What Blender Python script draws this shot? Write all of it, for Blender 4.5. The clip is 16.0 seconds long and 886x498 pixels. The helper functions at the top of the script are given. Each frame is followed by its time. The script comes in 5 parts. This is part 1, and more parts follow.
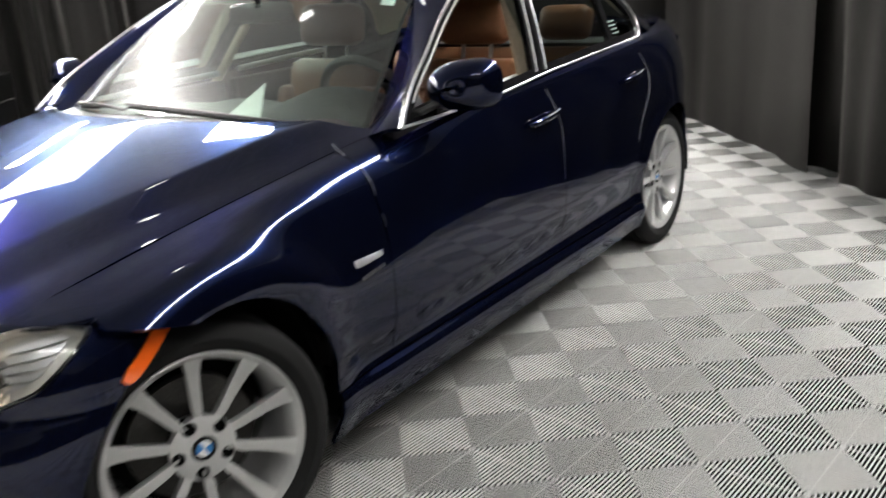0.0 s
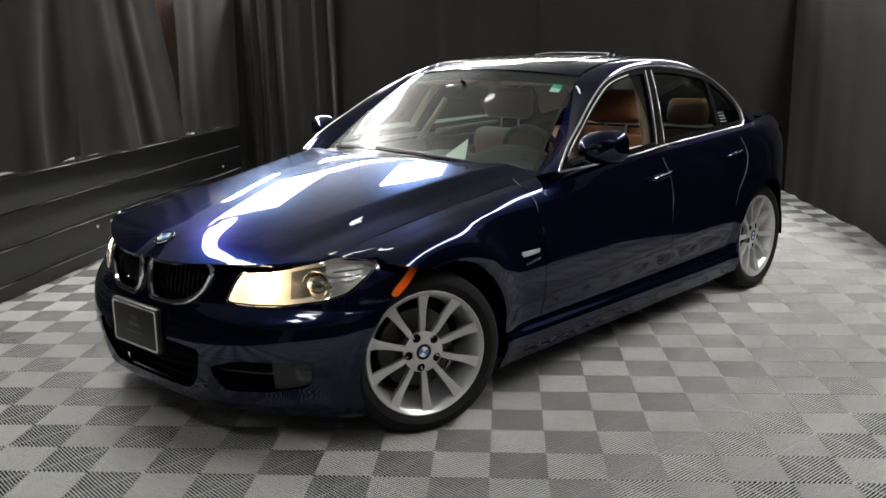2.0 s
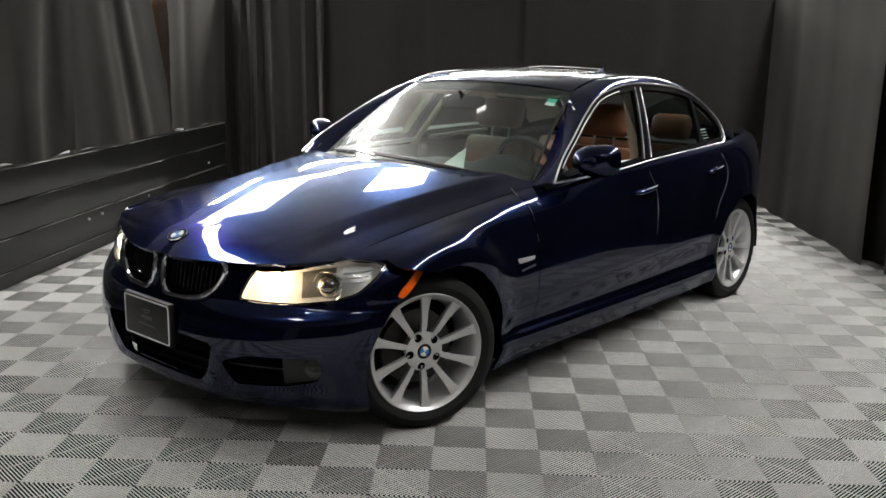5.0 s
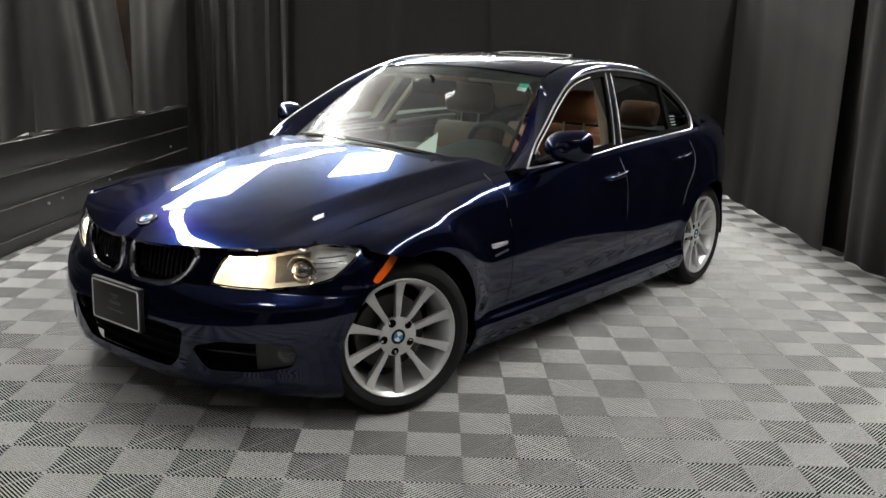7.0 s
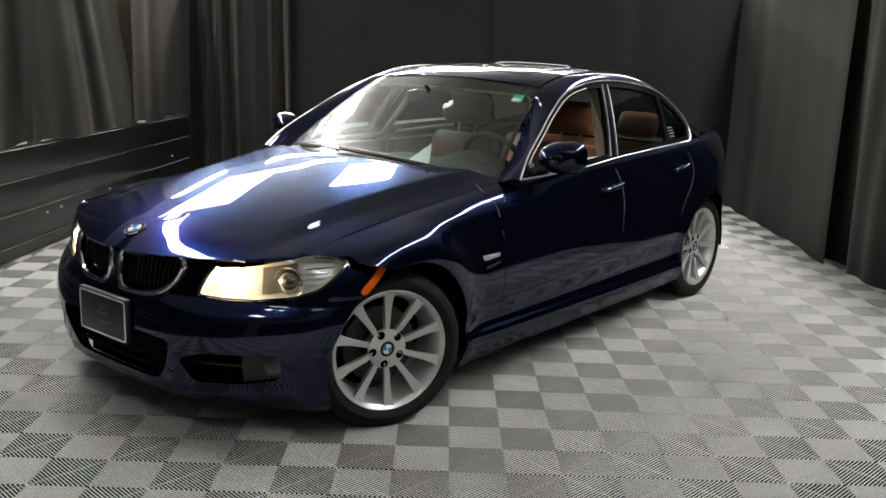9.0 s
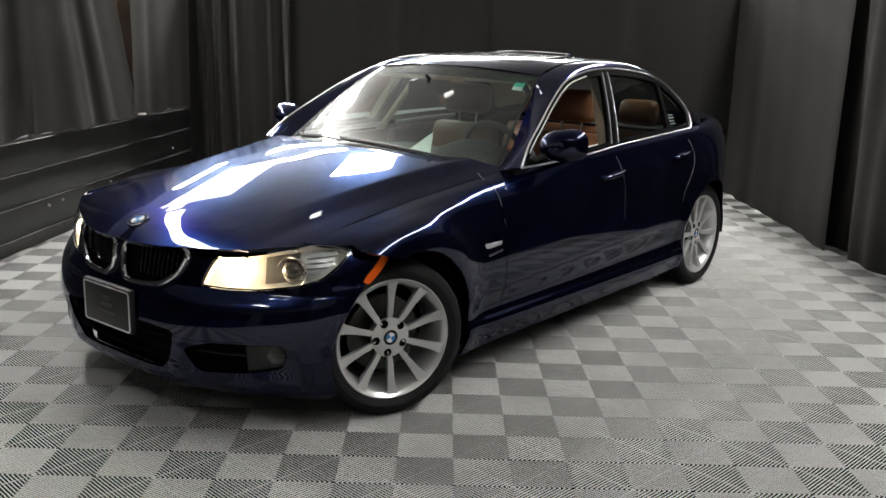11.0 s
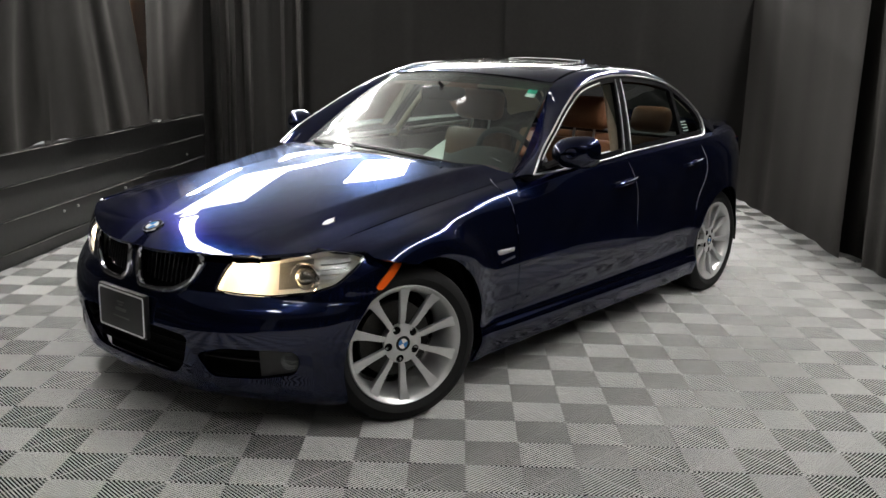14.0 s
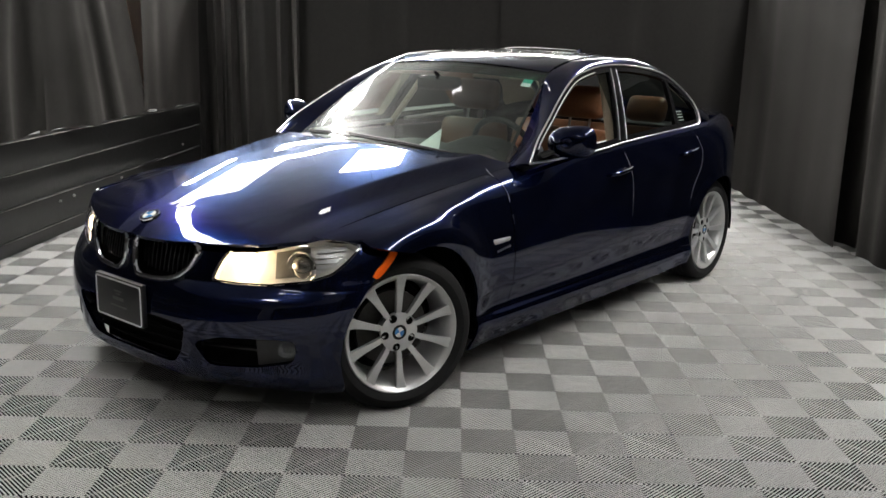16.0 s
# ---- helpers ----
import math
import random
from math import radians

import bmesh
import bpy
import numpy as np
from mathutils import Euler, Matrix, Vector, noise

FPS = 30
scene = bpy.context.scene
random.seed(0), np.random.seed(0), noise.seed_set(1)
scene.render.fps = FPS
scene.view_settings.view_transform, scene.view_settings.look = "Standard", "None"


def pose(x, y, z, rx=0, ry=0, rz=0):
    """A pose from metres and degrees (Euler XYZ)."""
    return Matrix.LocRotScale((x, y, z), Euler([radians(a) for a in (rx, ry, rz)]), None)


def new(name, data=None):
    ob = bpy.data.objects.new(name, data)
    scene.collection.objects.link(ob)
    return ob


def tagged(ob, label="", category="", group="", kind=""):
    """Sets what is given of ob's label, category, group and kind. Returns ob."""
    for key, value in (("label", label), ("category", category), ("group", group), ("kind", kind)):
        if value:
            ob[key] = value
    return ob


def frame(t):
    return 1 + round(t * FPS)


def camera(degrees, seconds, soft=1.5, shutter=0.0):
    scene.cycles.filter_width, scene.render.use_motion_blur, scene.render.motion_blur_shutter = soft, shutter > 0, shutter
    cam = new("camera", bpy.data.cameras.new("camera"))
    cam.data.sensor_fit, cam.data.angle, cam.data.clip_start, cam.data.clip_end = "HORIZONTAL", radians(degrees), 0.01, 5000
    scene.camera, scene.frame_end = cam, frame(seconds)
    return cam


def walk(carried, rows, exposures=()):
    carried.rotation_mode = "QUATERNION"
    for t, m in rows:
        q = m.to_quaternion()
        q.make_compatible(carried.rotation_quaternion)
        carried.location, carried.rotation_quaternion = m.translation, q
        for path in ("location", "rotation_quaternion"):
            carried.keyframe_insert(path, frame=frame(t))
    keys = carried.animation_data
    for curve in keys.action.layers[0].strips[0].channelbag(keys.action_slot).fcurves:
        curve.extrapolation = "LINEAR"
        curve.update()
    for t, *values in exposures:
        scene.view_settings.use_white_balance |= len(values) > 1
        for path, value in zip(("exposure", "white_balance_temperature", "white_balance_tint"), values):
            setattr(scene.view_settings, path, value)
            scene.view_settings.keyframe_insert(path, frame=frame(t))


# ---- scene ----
# ---- camera ----
cam = camera(51.74, 16.0, shutter=0.5)
walk(cam, [(t, pose(*p)) for t, *p in [
    (0, 2.3478, -1.2333, 1.3361, 72.487, 3.770, 33.489),
    (0.5, 2.5893, -1.5626, 1.3380, 72.418, 5.115, 37.878),
    (1, 2.7401, -1.8890, 1.3738, 76.070, 5.116, 37.001),
    (1.5, 2.8644, -2.1503, 1.4150, 76.017, 4.479, 41.850),
    (2, 3.0944, -2.3515, 1.4127, 77.724, 1.009, 42.837),
    (2.5, 3.1066, -2.4918, 1.4677, 77.053, 1.037, 41.476),
    (3, 3.0728, -2.5420, 1.4659, 77.159, -0.998, 41.093),
    (5.5, 3.1044, -2.5718, 1.4690, 77.759, -1.060, 41.113),
    (6, 3.0871, -2.5859, 1.4659, 77.566, -1.179, 40.316),
    (6.5, 3.0653, -2.6067, 1.4579, 77.536, -0.604, 39.378),
    (7, 3.0473, -2.5924, 1.4567, 76.943, -1.766, 38.686),
    (7.5, 3.0798, -2.5414, 1.4621, 77.149, -1.845, 39.784),
    (8, 3.1059, -2.5123, 1.4651, 77.744, -1.375, 40.820),
    (8.5, 3.1054, -2.5126, 1.4649, 77.414, -1.332, 39.622),
    (9, 3.0837, -2.5218, 1.4594, 77.539, -1.915, 39.281),
    (11.5, 3.0917, -2.5397, 1.4517, 76.951, -1.283, 39.288),
    (12, 3.0999, -2.5462, 1.4558, 77.136, -1.390, 39.668),
    (12.5, 3.1055, -2.5492, 1.4567, 77.121, -1.481, 39.780),
    (13, 3.1004, -2.5490, 1.4545, 77.093, -1.381, 39.819),
    (13.5, 3.0992, -2.5427, 1.4546, 77.122, -1.431, 39.987),
    (14, 3.0926, -2.5429, 1.4544, 77.352, -1.382, 39.999),
    (14.5, 3.0924, -2.5404, 1.4494, 76.951, -1.274, 40.061),
    (15, 3.0928, -2.5425, 1.4550, 76.704, -1.272, 39.990),
    (15.5, 3.0961, -2.5448, 1.4513, 77.166, -1.360, 39.790),
    (16, 3.1024, -2.5547, 1.4534, 76.748, -1.392, 39.750),
]], exposures=((0.0, 1.75), (0.5, 1.42), (1.0, 1.25), (2.0, 1.12), (3.0, 1.20), (16.0, 1.20)))

# ---- light ----
world = bpy.data.worlds.new("world")
world.use_nodes = True
world.node_tree.nodes["Background"].inputs["Color"].default_value = (0.9, 0.95, 1.0, 1)
world.node_tree.nodes["Background"].inputs["Strength"].default_value = 0.02
scene.world = world
TURN = 38.91  # the room's turn against the car, degrees
ROOM = pose(0, 0, 0, 0, 0, TURN)
CEILING, DRAPE, LAMP_Z = 4.8, 2.08, 4.0


# ---- helpers of this scene ----
def arr(*a):
    return np.array(a, float)


def spline(keys, t):
    """Smooth curve through keys [(t, value...)], at the array t."""
    k = np.array(keys, float)
    x, v = k[:, 0], k[:, 1:]
    t = np.asarray(t, float)
    d = np.diff(v, axis=0) / np.diff(x)[:, None]
    m = np.vstack([d[:1], (d[:-1] * np.diff(x)[1:, None] + d[1:] * np.diff(x)[:-1, None]) / (x[2:] - x[:-2])[:, None], d[-1:]])
    i = np.clip(np.searchsorted(x, t) - 1, 0, len(x) - 2)
    h = (x[i + 1] - x[i])
    s = ((t - x[i]) / h)[..., None]
    low, high = s < 0, s > 1
    sc = np.clip(s, 0, 1)
    h = h[..., None]
    r = (2 * sc**3 - 3 * sc**2 + 1) * v[i] + (sc**3 - 2 * sc**2 + sc) * h * m[i] + (-2 * sc**3 + 3 * sc**2) * v[i + 1] + (sc**3 - sc**2) * h * m[i + 1]
    r = r + np.where(low, s * h * m[0], 0) + np.where(high, (s - 1) * h * m[-1], 0)
    return r[..., 0] if v.shape[1] == 1 else r


class Sheet:
    """A surface: points P, parameters U (n, 2), faces F."""

    def __init__(self, P, U, F):
        self.P, self.U, self.F = np.asarray(P, float), np.asarray(U, float), F

    def cut(self, f):
        """Keep where f(u, v, P) >= 0, cut cleanly along f = 0."""
        val = np.asarray(f(self.U[:, 0], self.U[:, 1], self.P), float)
        val[np.abs(val) < 1e-7] = 1e-7
        P, U, made, out = [], [], {}, []
        old = {}

        def keep(i):
            if i not in old:
                old[i] = len(P)
                P.append(self.P[i]), U.append(self.U[i])
            return old[i]

        def cross(i, j):
            key = (min(i, j), max(i, j))
            if key not in made:
                a, b = key
                s = val[a] / (val[a] - val[b])
                made[key] = len(P)
                P.append(self.P[a] + s * (self.P[b] - self.P[a])), U.append(self.U[a] + s * (self.U[b] - self.U[a]))
            return made[key]

        for face in self.F:
            pos = [val[i] > 0 for i in face]
            if all(pos):
                out.append(tuple(keep(i) for i in face))
            elif any(pos):
                g = []
                for k, i in enumerate(face):
                    j = face[(k + 1) % len(face)]
                    if val[i] > 0:
                        g.append(keep(i))
                    if (val[i] > 0) != (val[j] > 0):
                        g.append(cross(i, j))
                if len(g) > 2:
                    out.append(tuple(g))
        return Sheet(np.array(P).reshape(-1, 3), np.array(U).reshape(-1, 2), out)

    def normals(self):
        n = np.zeros_like(self.P)
        sizes = {}
        for f in self.F:
            sizes.setdefault(len(f), []).append(f)
        for k, fs in sizes.items():
            i = np.array(fs)
            p = self.P[i]
            c = sum(np.cross(p[:, j] - p[:, 0], p[:, j + 1] - p[:, 0]) for j in range(1, k - 1))
            for j in range(k):
                np.add.at(n, i[:, j], c)
        return n / np.maximum(np.linalg.norm(n, axis=1), 1e-12)[:, None]

    def moved(self, d):
        """Pushed along the normals by d."""
        return Sheet(self.P + self.normals() * d, self.U, self.F)

    def mirrored(self):
        return Sheet(self.P * arr(-1, 1, 1), self.U, [tuple(reversed(f)) for f in self.F])

    def flipped(self):
        return Sheet(self.P, self.U, [tuple(reversed(f)) for f in self.F])

    def edged(self, depth, round_=0.002):
        """With its rim folded inward by depth: a panel with thickness."""
        count = {}
        for f in self.F:
            for k in range(len(f)):
                e = (f[k], f[(k + 1) % len(f)])
                count[e] = count.get(e, 0) + 1
        rim = [e for e in count if (e[1], e[0]) not in count]
        n = self.normals()
        P, U, F = list(self.P), list(self.U), list(self.F)
        low = {}
        for a, b in rim:
            for i in (a, b):
                if i not in low:
                    low[i] = len(P)
                    P.append(self.P[i] - n[i] * depth), U.append(self.U[i])
            F.append((b, a, low[a], low[b]))
        return Sheet(P, U, F)


def join(*sheets):
    P, U, F, k = [], [], [], 0
    for s in sheets:
        P.append(s.P), U.append(s.U)
        F += [tuple(i + k for i in f) for f in s.F]
        k += len(s.P)
    return Sheet(np.vstack(P), np.vstack(U), F)


def grid(fn, us, vs):
    """Sheet of fn(u, v) -> (n, 3) over the two parameter arrays."""
    us, vs = np.asarray(us, float), np.asarray(vs, float)
    uu, vv = np.meshgrid(us, vs, indexing="ij")
    P = fn(uu.ravel(), vv.ravel())
    n, m = len(us), len(vs)
    F = [(i * m + j, (i + 1) * m + j, (i + 1) * m + j + 1, i * m + j + 1) for i in range(n - 1) for j in range(m - 1)]
    return Sheet(P, np.stack([uu.ravel(), vv.ravel()], 1), F)


def rounded(pts, steps=6, closed=True):
    """Points of a smooth closed curve through pts (Catmull-Rom)."""
    p = np.array(pts, float)
    n = len(p)
    out = []
    for i in range(n if closed else n - 1):
        if closed:
            a, b, c, d = p[i - 1], p[i], p[(i + 1) % n], p[(i + 2) % n]
        else:
            a, b, c, d = p[max(i - 1, 0)], p[i], p[i + 1], p[min(i + 2, n - 1)]
        for s in np.arange(steps) / steps:
            out.append(0.5 * (2 * b + (c - a) * s + (2 * a - 5 * b + 4 * c - d) * s * s + (3 * b - a - 3 * c + d) * s**3))
    if not closed:
        out.append(p[-1])
    return np.array(out)


def filleted(pts, r, steps=4):
    """A polygon with its corners rounded to r."""
    p = np.array(pts, float)
    out = []
    for i in range(len(p)):
        a, b, c = p[i - 1], p[i], p[(i + 1) % len(p)]
        u, w = (a - b), (c - b)
        lu, lw = np.linalg.norm(u), np.linalg.norm(w)
        k = min(r, lu * 0.45, lw * 0.45)
        s0, s1 = b + u / lu * k, b + w / lw * k
        for q in np.linspace(0, 1, steps + 1):
            out.append((1 - q) ** 2 * s0 + 2 * q * (1 - q) * b + q * q * s1)
    return np.array(out)


def inside(poly):
    """Signed distance to a polygon in a plane, positive within; a function of two arrays."""
    a = np.asarray(poly, float)
    b = np.roll(a, -1, axis=0)

    def f(x, y):
        q = np.stack([x, y], -1)[:, None, :]
        e = b - a
        w = q - a
        t = np.clip((w * e).sum(-1) / np.maximum((e * e).sum(-1), 1e-12), 0, 1)
        d = np.sqrt((((w - t[..., None] * e)) ** 2).sum(-1)).min(1)
        c1 = (a[None, :, 1] > q[..., 1]) != (b[None, :, 1] > q[..., 1])
        with np.errstate(divide="ignore", invalid="ignore"):
            xi = (b[:, 0] - a[:, 0]) * (q[..., 1] - a[:, 1]) / (b[:, 1] - a[:, 1]) + a[:, 0]
        odd = (c1 & (q[..., 0] < xi)).sum(1) % 2 == 1
        return np.where(odd, d, -d)

    return f


def mesh_of(name, P, F, smooth=True, angle=32):
    me = bpy.data.meshes.new(name)
    me.from_pydata([tuple(map(float, p)) for p in P], [], [tuple(int(i) for i in f) for f in F])
    me.validate()
    if smooth:
        me.shade_smooth()
        me.set_sharp_from_angle(angle=radians(angle))
    return me


def part(name, shape, material, parent=None, label="", smooth=True, angle=32):
    """ONE mesh object from a Sheet, a bmesh or a mesh, under a thing or a part."""
    if isinstance(shape, Sheet):
        me = mesh_of(name, shape.P, shape.F, smooth, angle)
    elif isinstance(shape, bmesh.types.BMesh):
        me = bpy.data.meshes.new(name)
        shape.to_mesh(me)
        shape.free()
        if smooth:
            me.shade_smooth()
            me.set_sharp_from_angle(angle=radians(angle))
    else:
        me = shape
    if material is not None and not me.materials:
        me.materials.append(material)
    ob = new(name, me)
    if parent is not None:
        ob.parent = parent
    if label:
        ob["label"] = label
    return ob


def box(x0, y0, z0, x1, y1, z1, bevel=0.0, seg=2):
    bm = bmesh.new()
    bmesh.ops.create_cube(bm, size=1)
    for v in bm.verts:
        v.co = Vector(((x0 + x1) / 2 + v.co.x * (x1 - x0), (y0 + y1) / 2 + v.co.y * (y1 - y0), (z0 + z1) / 2 + v.co.z * (z1 - z0)))
    if bevel:
        bmesh.ops.bevel(bm, geom=bm.edges[:], offset=bevel, segments=seg, affect="EDGES", profile=0.5)
    return bm


def moved(bm, m):
    bmesh.ops.transform(bm, matrix=m, verts=bm.verts)
    return bm


def lathe(profile, n=48, closed=False):
    """Turn (x along the axle, r) points round the x axis."""
    pr = np.array(profile, float)
    m = len(pr)
    P, F = [], []
    for i in range(n):
        c, s = math.cos(2 * math.pi * i / n), math.sin(2 * math.pi * i / n)
        P += [(x, r * c, r * s) for x, r in pr]
    last = m if closed else m - 1
    for i in range(n):
        j = (i + 1) % n
        for k in range(last):
            l = (k + 1) % m
            F.append((i * m + k, j * m + k, j * m + l, i * m + l))
    return Sheet(P, np.zeros((len(P), 2)), F)


def tube(path, r, n=8, caps=True, flat=1.0):
    """A round bar along a path; r one radius or one a point."""
    p = np.array(path, float)
    rr = np.full(len(p), r) if np.isscalar(r) else np.array(r, float)
    t = np.gradient(p, axis=0)
    t /= np.linalg.norm(t, axis=1)[:, None]
    up = arr(0, 0, 1) if abs(t[0][2]) < 0.9 else arr(0, 1, 0)
    P, F = [], []
    for i in range(len(p)):
        a = np.cross(t[i], up)
        a /= np.linalg.norm(a)
        b = np.cross(a, t[i])
        for k in range(n):
            w = 2 * math.pi * k / n
            P.append(p[i] + rr[i] * (a * math.cos(w) + b * math.sin(w) * flat))
    for i in range(len(p) - 1):
        for k in range(n):
            l = (k + 1) % n
            F.append((i * n + k, i * n + l, (i + 1) * n + l, (i + 1) * n + k))
    if caps:
        F += [tuple(reversed(range(n))), tuple(range((len(p) - 1) * n, len(p) * n))]
    return Sheet(P, np.zeros((len(P), 2)), F)


# ---- materials ----
def mat(name, colour, rough=0.5, metal=0.0, vary=0.0, scale=8.0, bump=0.0, bump_scale=60.0, coat=0.0, coat_rough=0.03, coat_ior=1.5, ior=1.5, spec=0.5, sheen=0.0, rvary=0.0):
    m = bpy.data.materials.new(name)
    m.use_nodes = True
    n, l = m.node_tree.nodes, m.node_tree.links
    b = n["Principled BSDF"]
    b.inputs["Base Color"].default_value = (*colour, 1)
    b.inputs["Roughness"].default_value = rough
    b.inputs["Metallic"].default_value = metal
    b.inputs["IOR"].default_value = ior
    b.inputs["Specular IOR Level"].default_value = spec
    b.inputs["Coat Weight"].default_value = coat
    b.inputs["Coat Roughness"].default_value = coat_rough
    b.inputs["Coat IOR"].default_value = coat_ior
    b.inputs["Sheen Weight"].default_value = sheen
    if vary or bump or rvary:
        co = n.new("ShaderNodeTexCoord")
    if vary or rvary:
        big, small, mix = n.new("ShaderNodeTexNoise"), n.new("ShaderNodeTexNoise"), n.new("ShaderNodeMath")
        big.inputs["Scale"].default_value, small.inputs["Scale"].default_value = scale * 0.25, scale * 6
        big.inputs["Detail"].default_value, small.inputs["Detail"].default_value = 4, 3
        mix.operation = "ADD"
        l.new(co.outputs["Object"], big.inputs["Vector"]), l.new(co.outputs["Object"], small.inputs["Vector"])
        l.new(big.outputs["Fac"], mix.inputs[0]), l.new(small.outputs["Fac"], mix.inputs[1])
        half = n.new("ShaderNodeMath")
        half.operation, half.inputs[1].default_value = "MULTIPLY", 0.5
        l.new(mix.outputs[0], half.inputs[0])
    if vary:
        ramp = n.new("ShaderNodeValToRGB")
        ramp.color_ramp.elements[0].position, ramp.color_ramp.elements[1].position = 0.3, 0.7
        ramp.color_ramp.elements[0].color = (*[c * (1 - vary) for c in colour], 1)
        ramp.color_ramp.elements[1].color = (*[min(1, c * (1 + vary)) for c in colour], 1)
        l.new(half.outputs[0], ramp.inputs["Fac"]), l.new(ramp.outputs["Color"], b.inputs["Base Color"])
    if rvary:
        mr = n.new("ShaderNodeMapRange")
        mr.inputs["From Min"].default_value, mr.inputs["From Max"].default_value = 0.35, 0.65
        mr.inputs["To Min"].default_value, mr.inputs["To Max"].default_value = rough * (1 - rvary), min(1, rough * (1 + rvary))
        l.new(half.outputs[0], mr.inputs["Value"]), l.new(mr.outputs["Result"], b.inputs["Roughness"])
    if bump:
        t, bp = n.new("ShaderNodeTexNoise"), n.new("ShaderNodeBump")
        t.inputs["Scale"].default_value, t.inputs["Detail"].default_value = bump_scale, 4
        bp.inputs["Strength"].default_value, bp.inputs["Distance"].default_value = bump, 0.002
        l.new(co.outputs["Object"], t.inputs["Vector"]), l.new(t.outputs["Fac"], bp.inputs["Height"])
        l.new(bp.outputs["Normal"], b.inputs["Normal"])
    return m


def glass_mat(name, tint, rough=0.0, ior=1.6, film=0.0):
    """A pane: clear with a mirror sheen that grows towards grazing, and a dull lobe from the film on it."""
    m = bpy.data.materials.new(name)
    m.use_nodes = True
    n, l = m.node_tree.nodes, m.node_tree.links
    n.clear()
    out, tr, gl, mx, fr = (n.new(k) for k in ("ShaderNodeOutputMaterial", "ShaderNodeBsdfTransparent", "ShaderNodeBsdfGlossy", "ShaderNodeMixShader", "ShaderNodeFresnel"))
    tr.inputs["Color"].default_value = (*tint, 1)
    gl.inputs["Roughness"].default_value = rough
    fr.inputs["IOR"].default_value = ior
    l.new(fr.outputs[0], mx.inputs[0]), l.new(tr.outputs[0], mx.inputs[1]), l.new(gl.outputs[0], mx.inputs[2])
    last = mx
    if film:
        dull, top, co, no, mr = (n.new(k) for k in ("ShaderNodeBsdfGlossy", "ShaderNodeMixShader", "ShaderNodeTexCoord", "ShaderNodeTexNoise", "ShaderNodeMapRange"))
        dull.inputs["Roughness"].default_value = 0.34
        no.inputs["Scale"].default_value, no.inputs["Detail"].default_value = 5, 5
        mr.inputs["To Min"].default_value, mr.inputs["To Max"].default_value = film * .7, film * 1.3
        l.new(co.outputs["Object"], no.inputs["Vector"]), l.new(no.outputs["Fac"], mr.inputs["Value"])
        l.new(mr.outputs["Result"], top.inputs[0]), l.new(mx.outputs[0], top.inputs[1]), l.new(dull.outputs[0], top.inputs[2])
        last = top
    l.new(last.outputs[0], out.inputs["Surface"])
    return m


def glow(name, colour, strength):
    m = bpy.data.materials.new(name)
    m.use_nodes = True
    b = m.node_tree.nodes["Principled BSDF"]
    b.inputs["Base Color"].default_value = (*colour, 1)
    b.inputs["Emission Color"].default_value = (*colour, 1)
    b.inputs["Emission Strength"].default_value = strength
    return m


PAINT = mat("blue_metallic_paint", (0.0032, 0.0064, 0.029), rough=0.24, metal=0.86, coat=1.0, coat_rough=0.02, coat_ior=1.42, vary=0.10, scale=900, spec=0.06)
PAINT.node_tree.nodes["Principled BSDF"].inputs["Specular Tint"].default_value = (0.38, 0.43, 0.55, 1)
BLACK_PLASTIC = mat("black_plastic", (0.012, 0.012, 0.013), rough=0.45, vary=0.2, bump=0.15, bump_scale=400)
GLOSS_BLACK = mat("gloss_black_trim", (0.008, 0.008, 0.009), rough=0.12, vary=0.1)
RUBBER = mat("tyre_rubber", (0.007, 0.007, 0.0075), spec=0.25, rough=0.6, vary=0.25, scale=20, bump=0.2, bump_scale=300)
CHROME = mat("chrome", (0.82, 0.82, 0.83), rough=0.07, metal=1.0, rvary=0.3)
SATIN = mat("satin_aluminium_trim", (0.66, 0.66, 0.67), rough=0.36, metal=0.75)
ALLOY = mat("silver_alloy", (0.60, 0.60, 0.60), rough=0.34, metal=0.6, coat=0.5, coat_rough=0.10, vary=0.04, scale=12)
ALLOY_DARK = mat("dark_alloy_barrel", (0.22, 0.22, 0.22), rough=0.38, metal=0.8, vary=0.3, scale=20)
IRON = mat("brake_iron", (0.06, 0.058, 0.055), rough=0.4, metal=0.9, vary=0.3, scale=30)
VOID = mat("black_underbody", (0.004, 0.004, 0.004), rough=0.9, vary=0.3, spec=0.1)
LEATHER = mat("saddle_brown_leather", (0.20, 0.088, 0.040), rough=0.42, vary=0.16, scale=10, bump=0.3, bump_scale=240)
BEIGE = mat("beige_trim", (0.50, 0.42, 0.31), rough=0.6, vary=0.1, bump=0.2, bump_scale=300)
DASH = mat("black_dashboard_vinyl", (0.016, 0.016, 0.016), rough=0.55, vary=0.2, bump=0.4, bump_scale=350)
GLASS = glass_mat("windscreen_glass", (0.37, 0.50, 0.43), ior=1.5, film=0.10)
GLASS_SIDE = glass_mat("side_window_glass", (0.30, 0.36, 0.33))
GLASS_BAND = glass_mat("green_shade_band", (0.16, 0.42, 0.33), ior=1.2)
GLASS_CLEAR = glass_mat("clear_lens", (0.93, 0.94, 0.94))
AMBER = mat("amber_lens", (0.85, 0.13, 0.012), rough=0.15, coat=1.0, vary=0.1, scale=60)
RED_LENS = mat("red_lens", (0.35, 0.01, 0.01), rough=0.12, coat=1.0)
WHITE = mat("white_enamel", (0.78, 0.79, 0.80), rough=0.15, coat=1.0)
BLUE = mat("blue_enamel", (0.05, 0.22, 0.55), rough=0.15, coat=1.0)
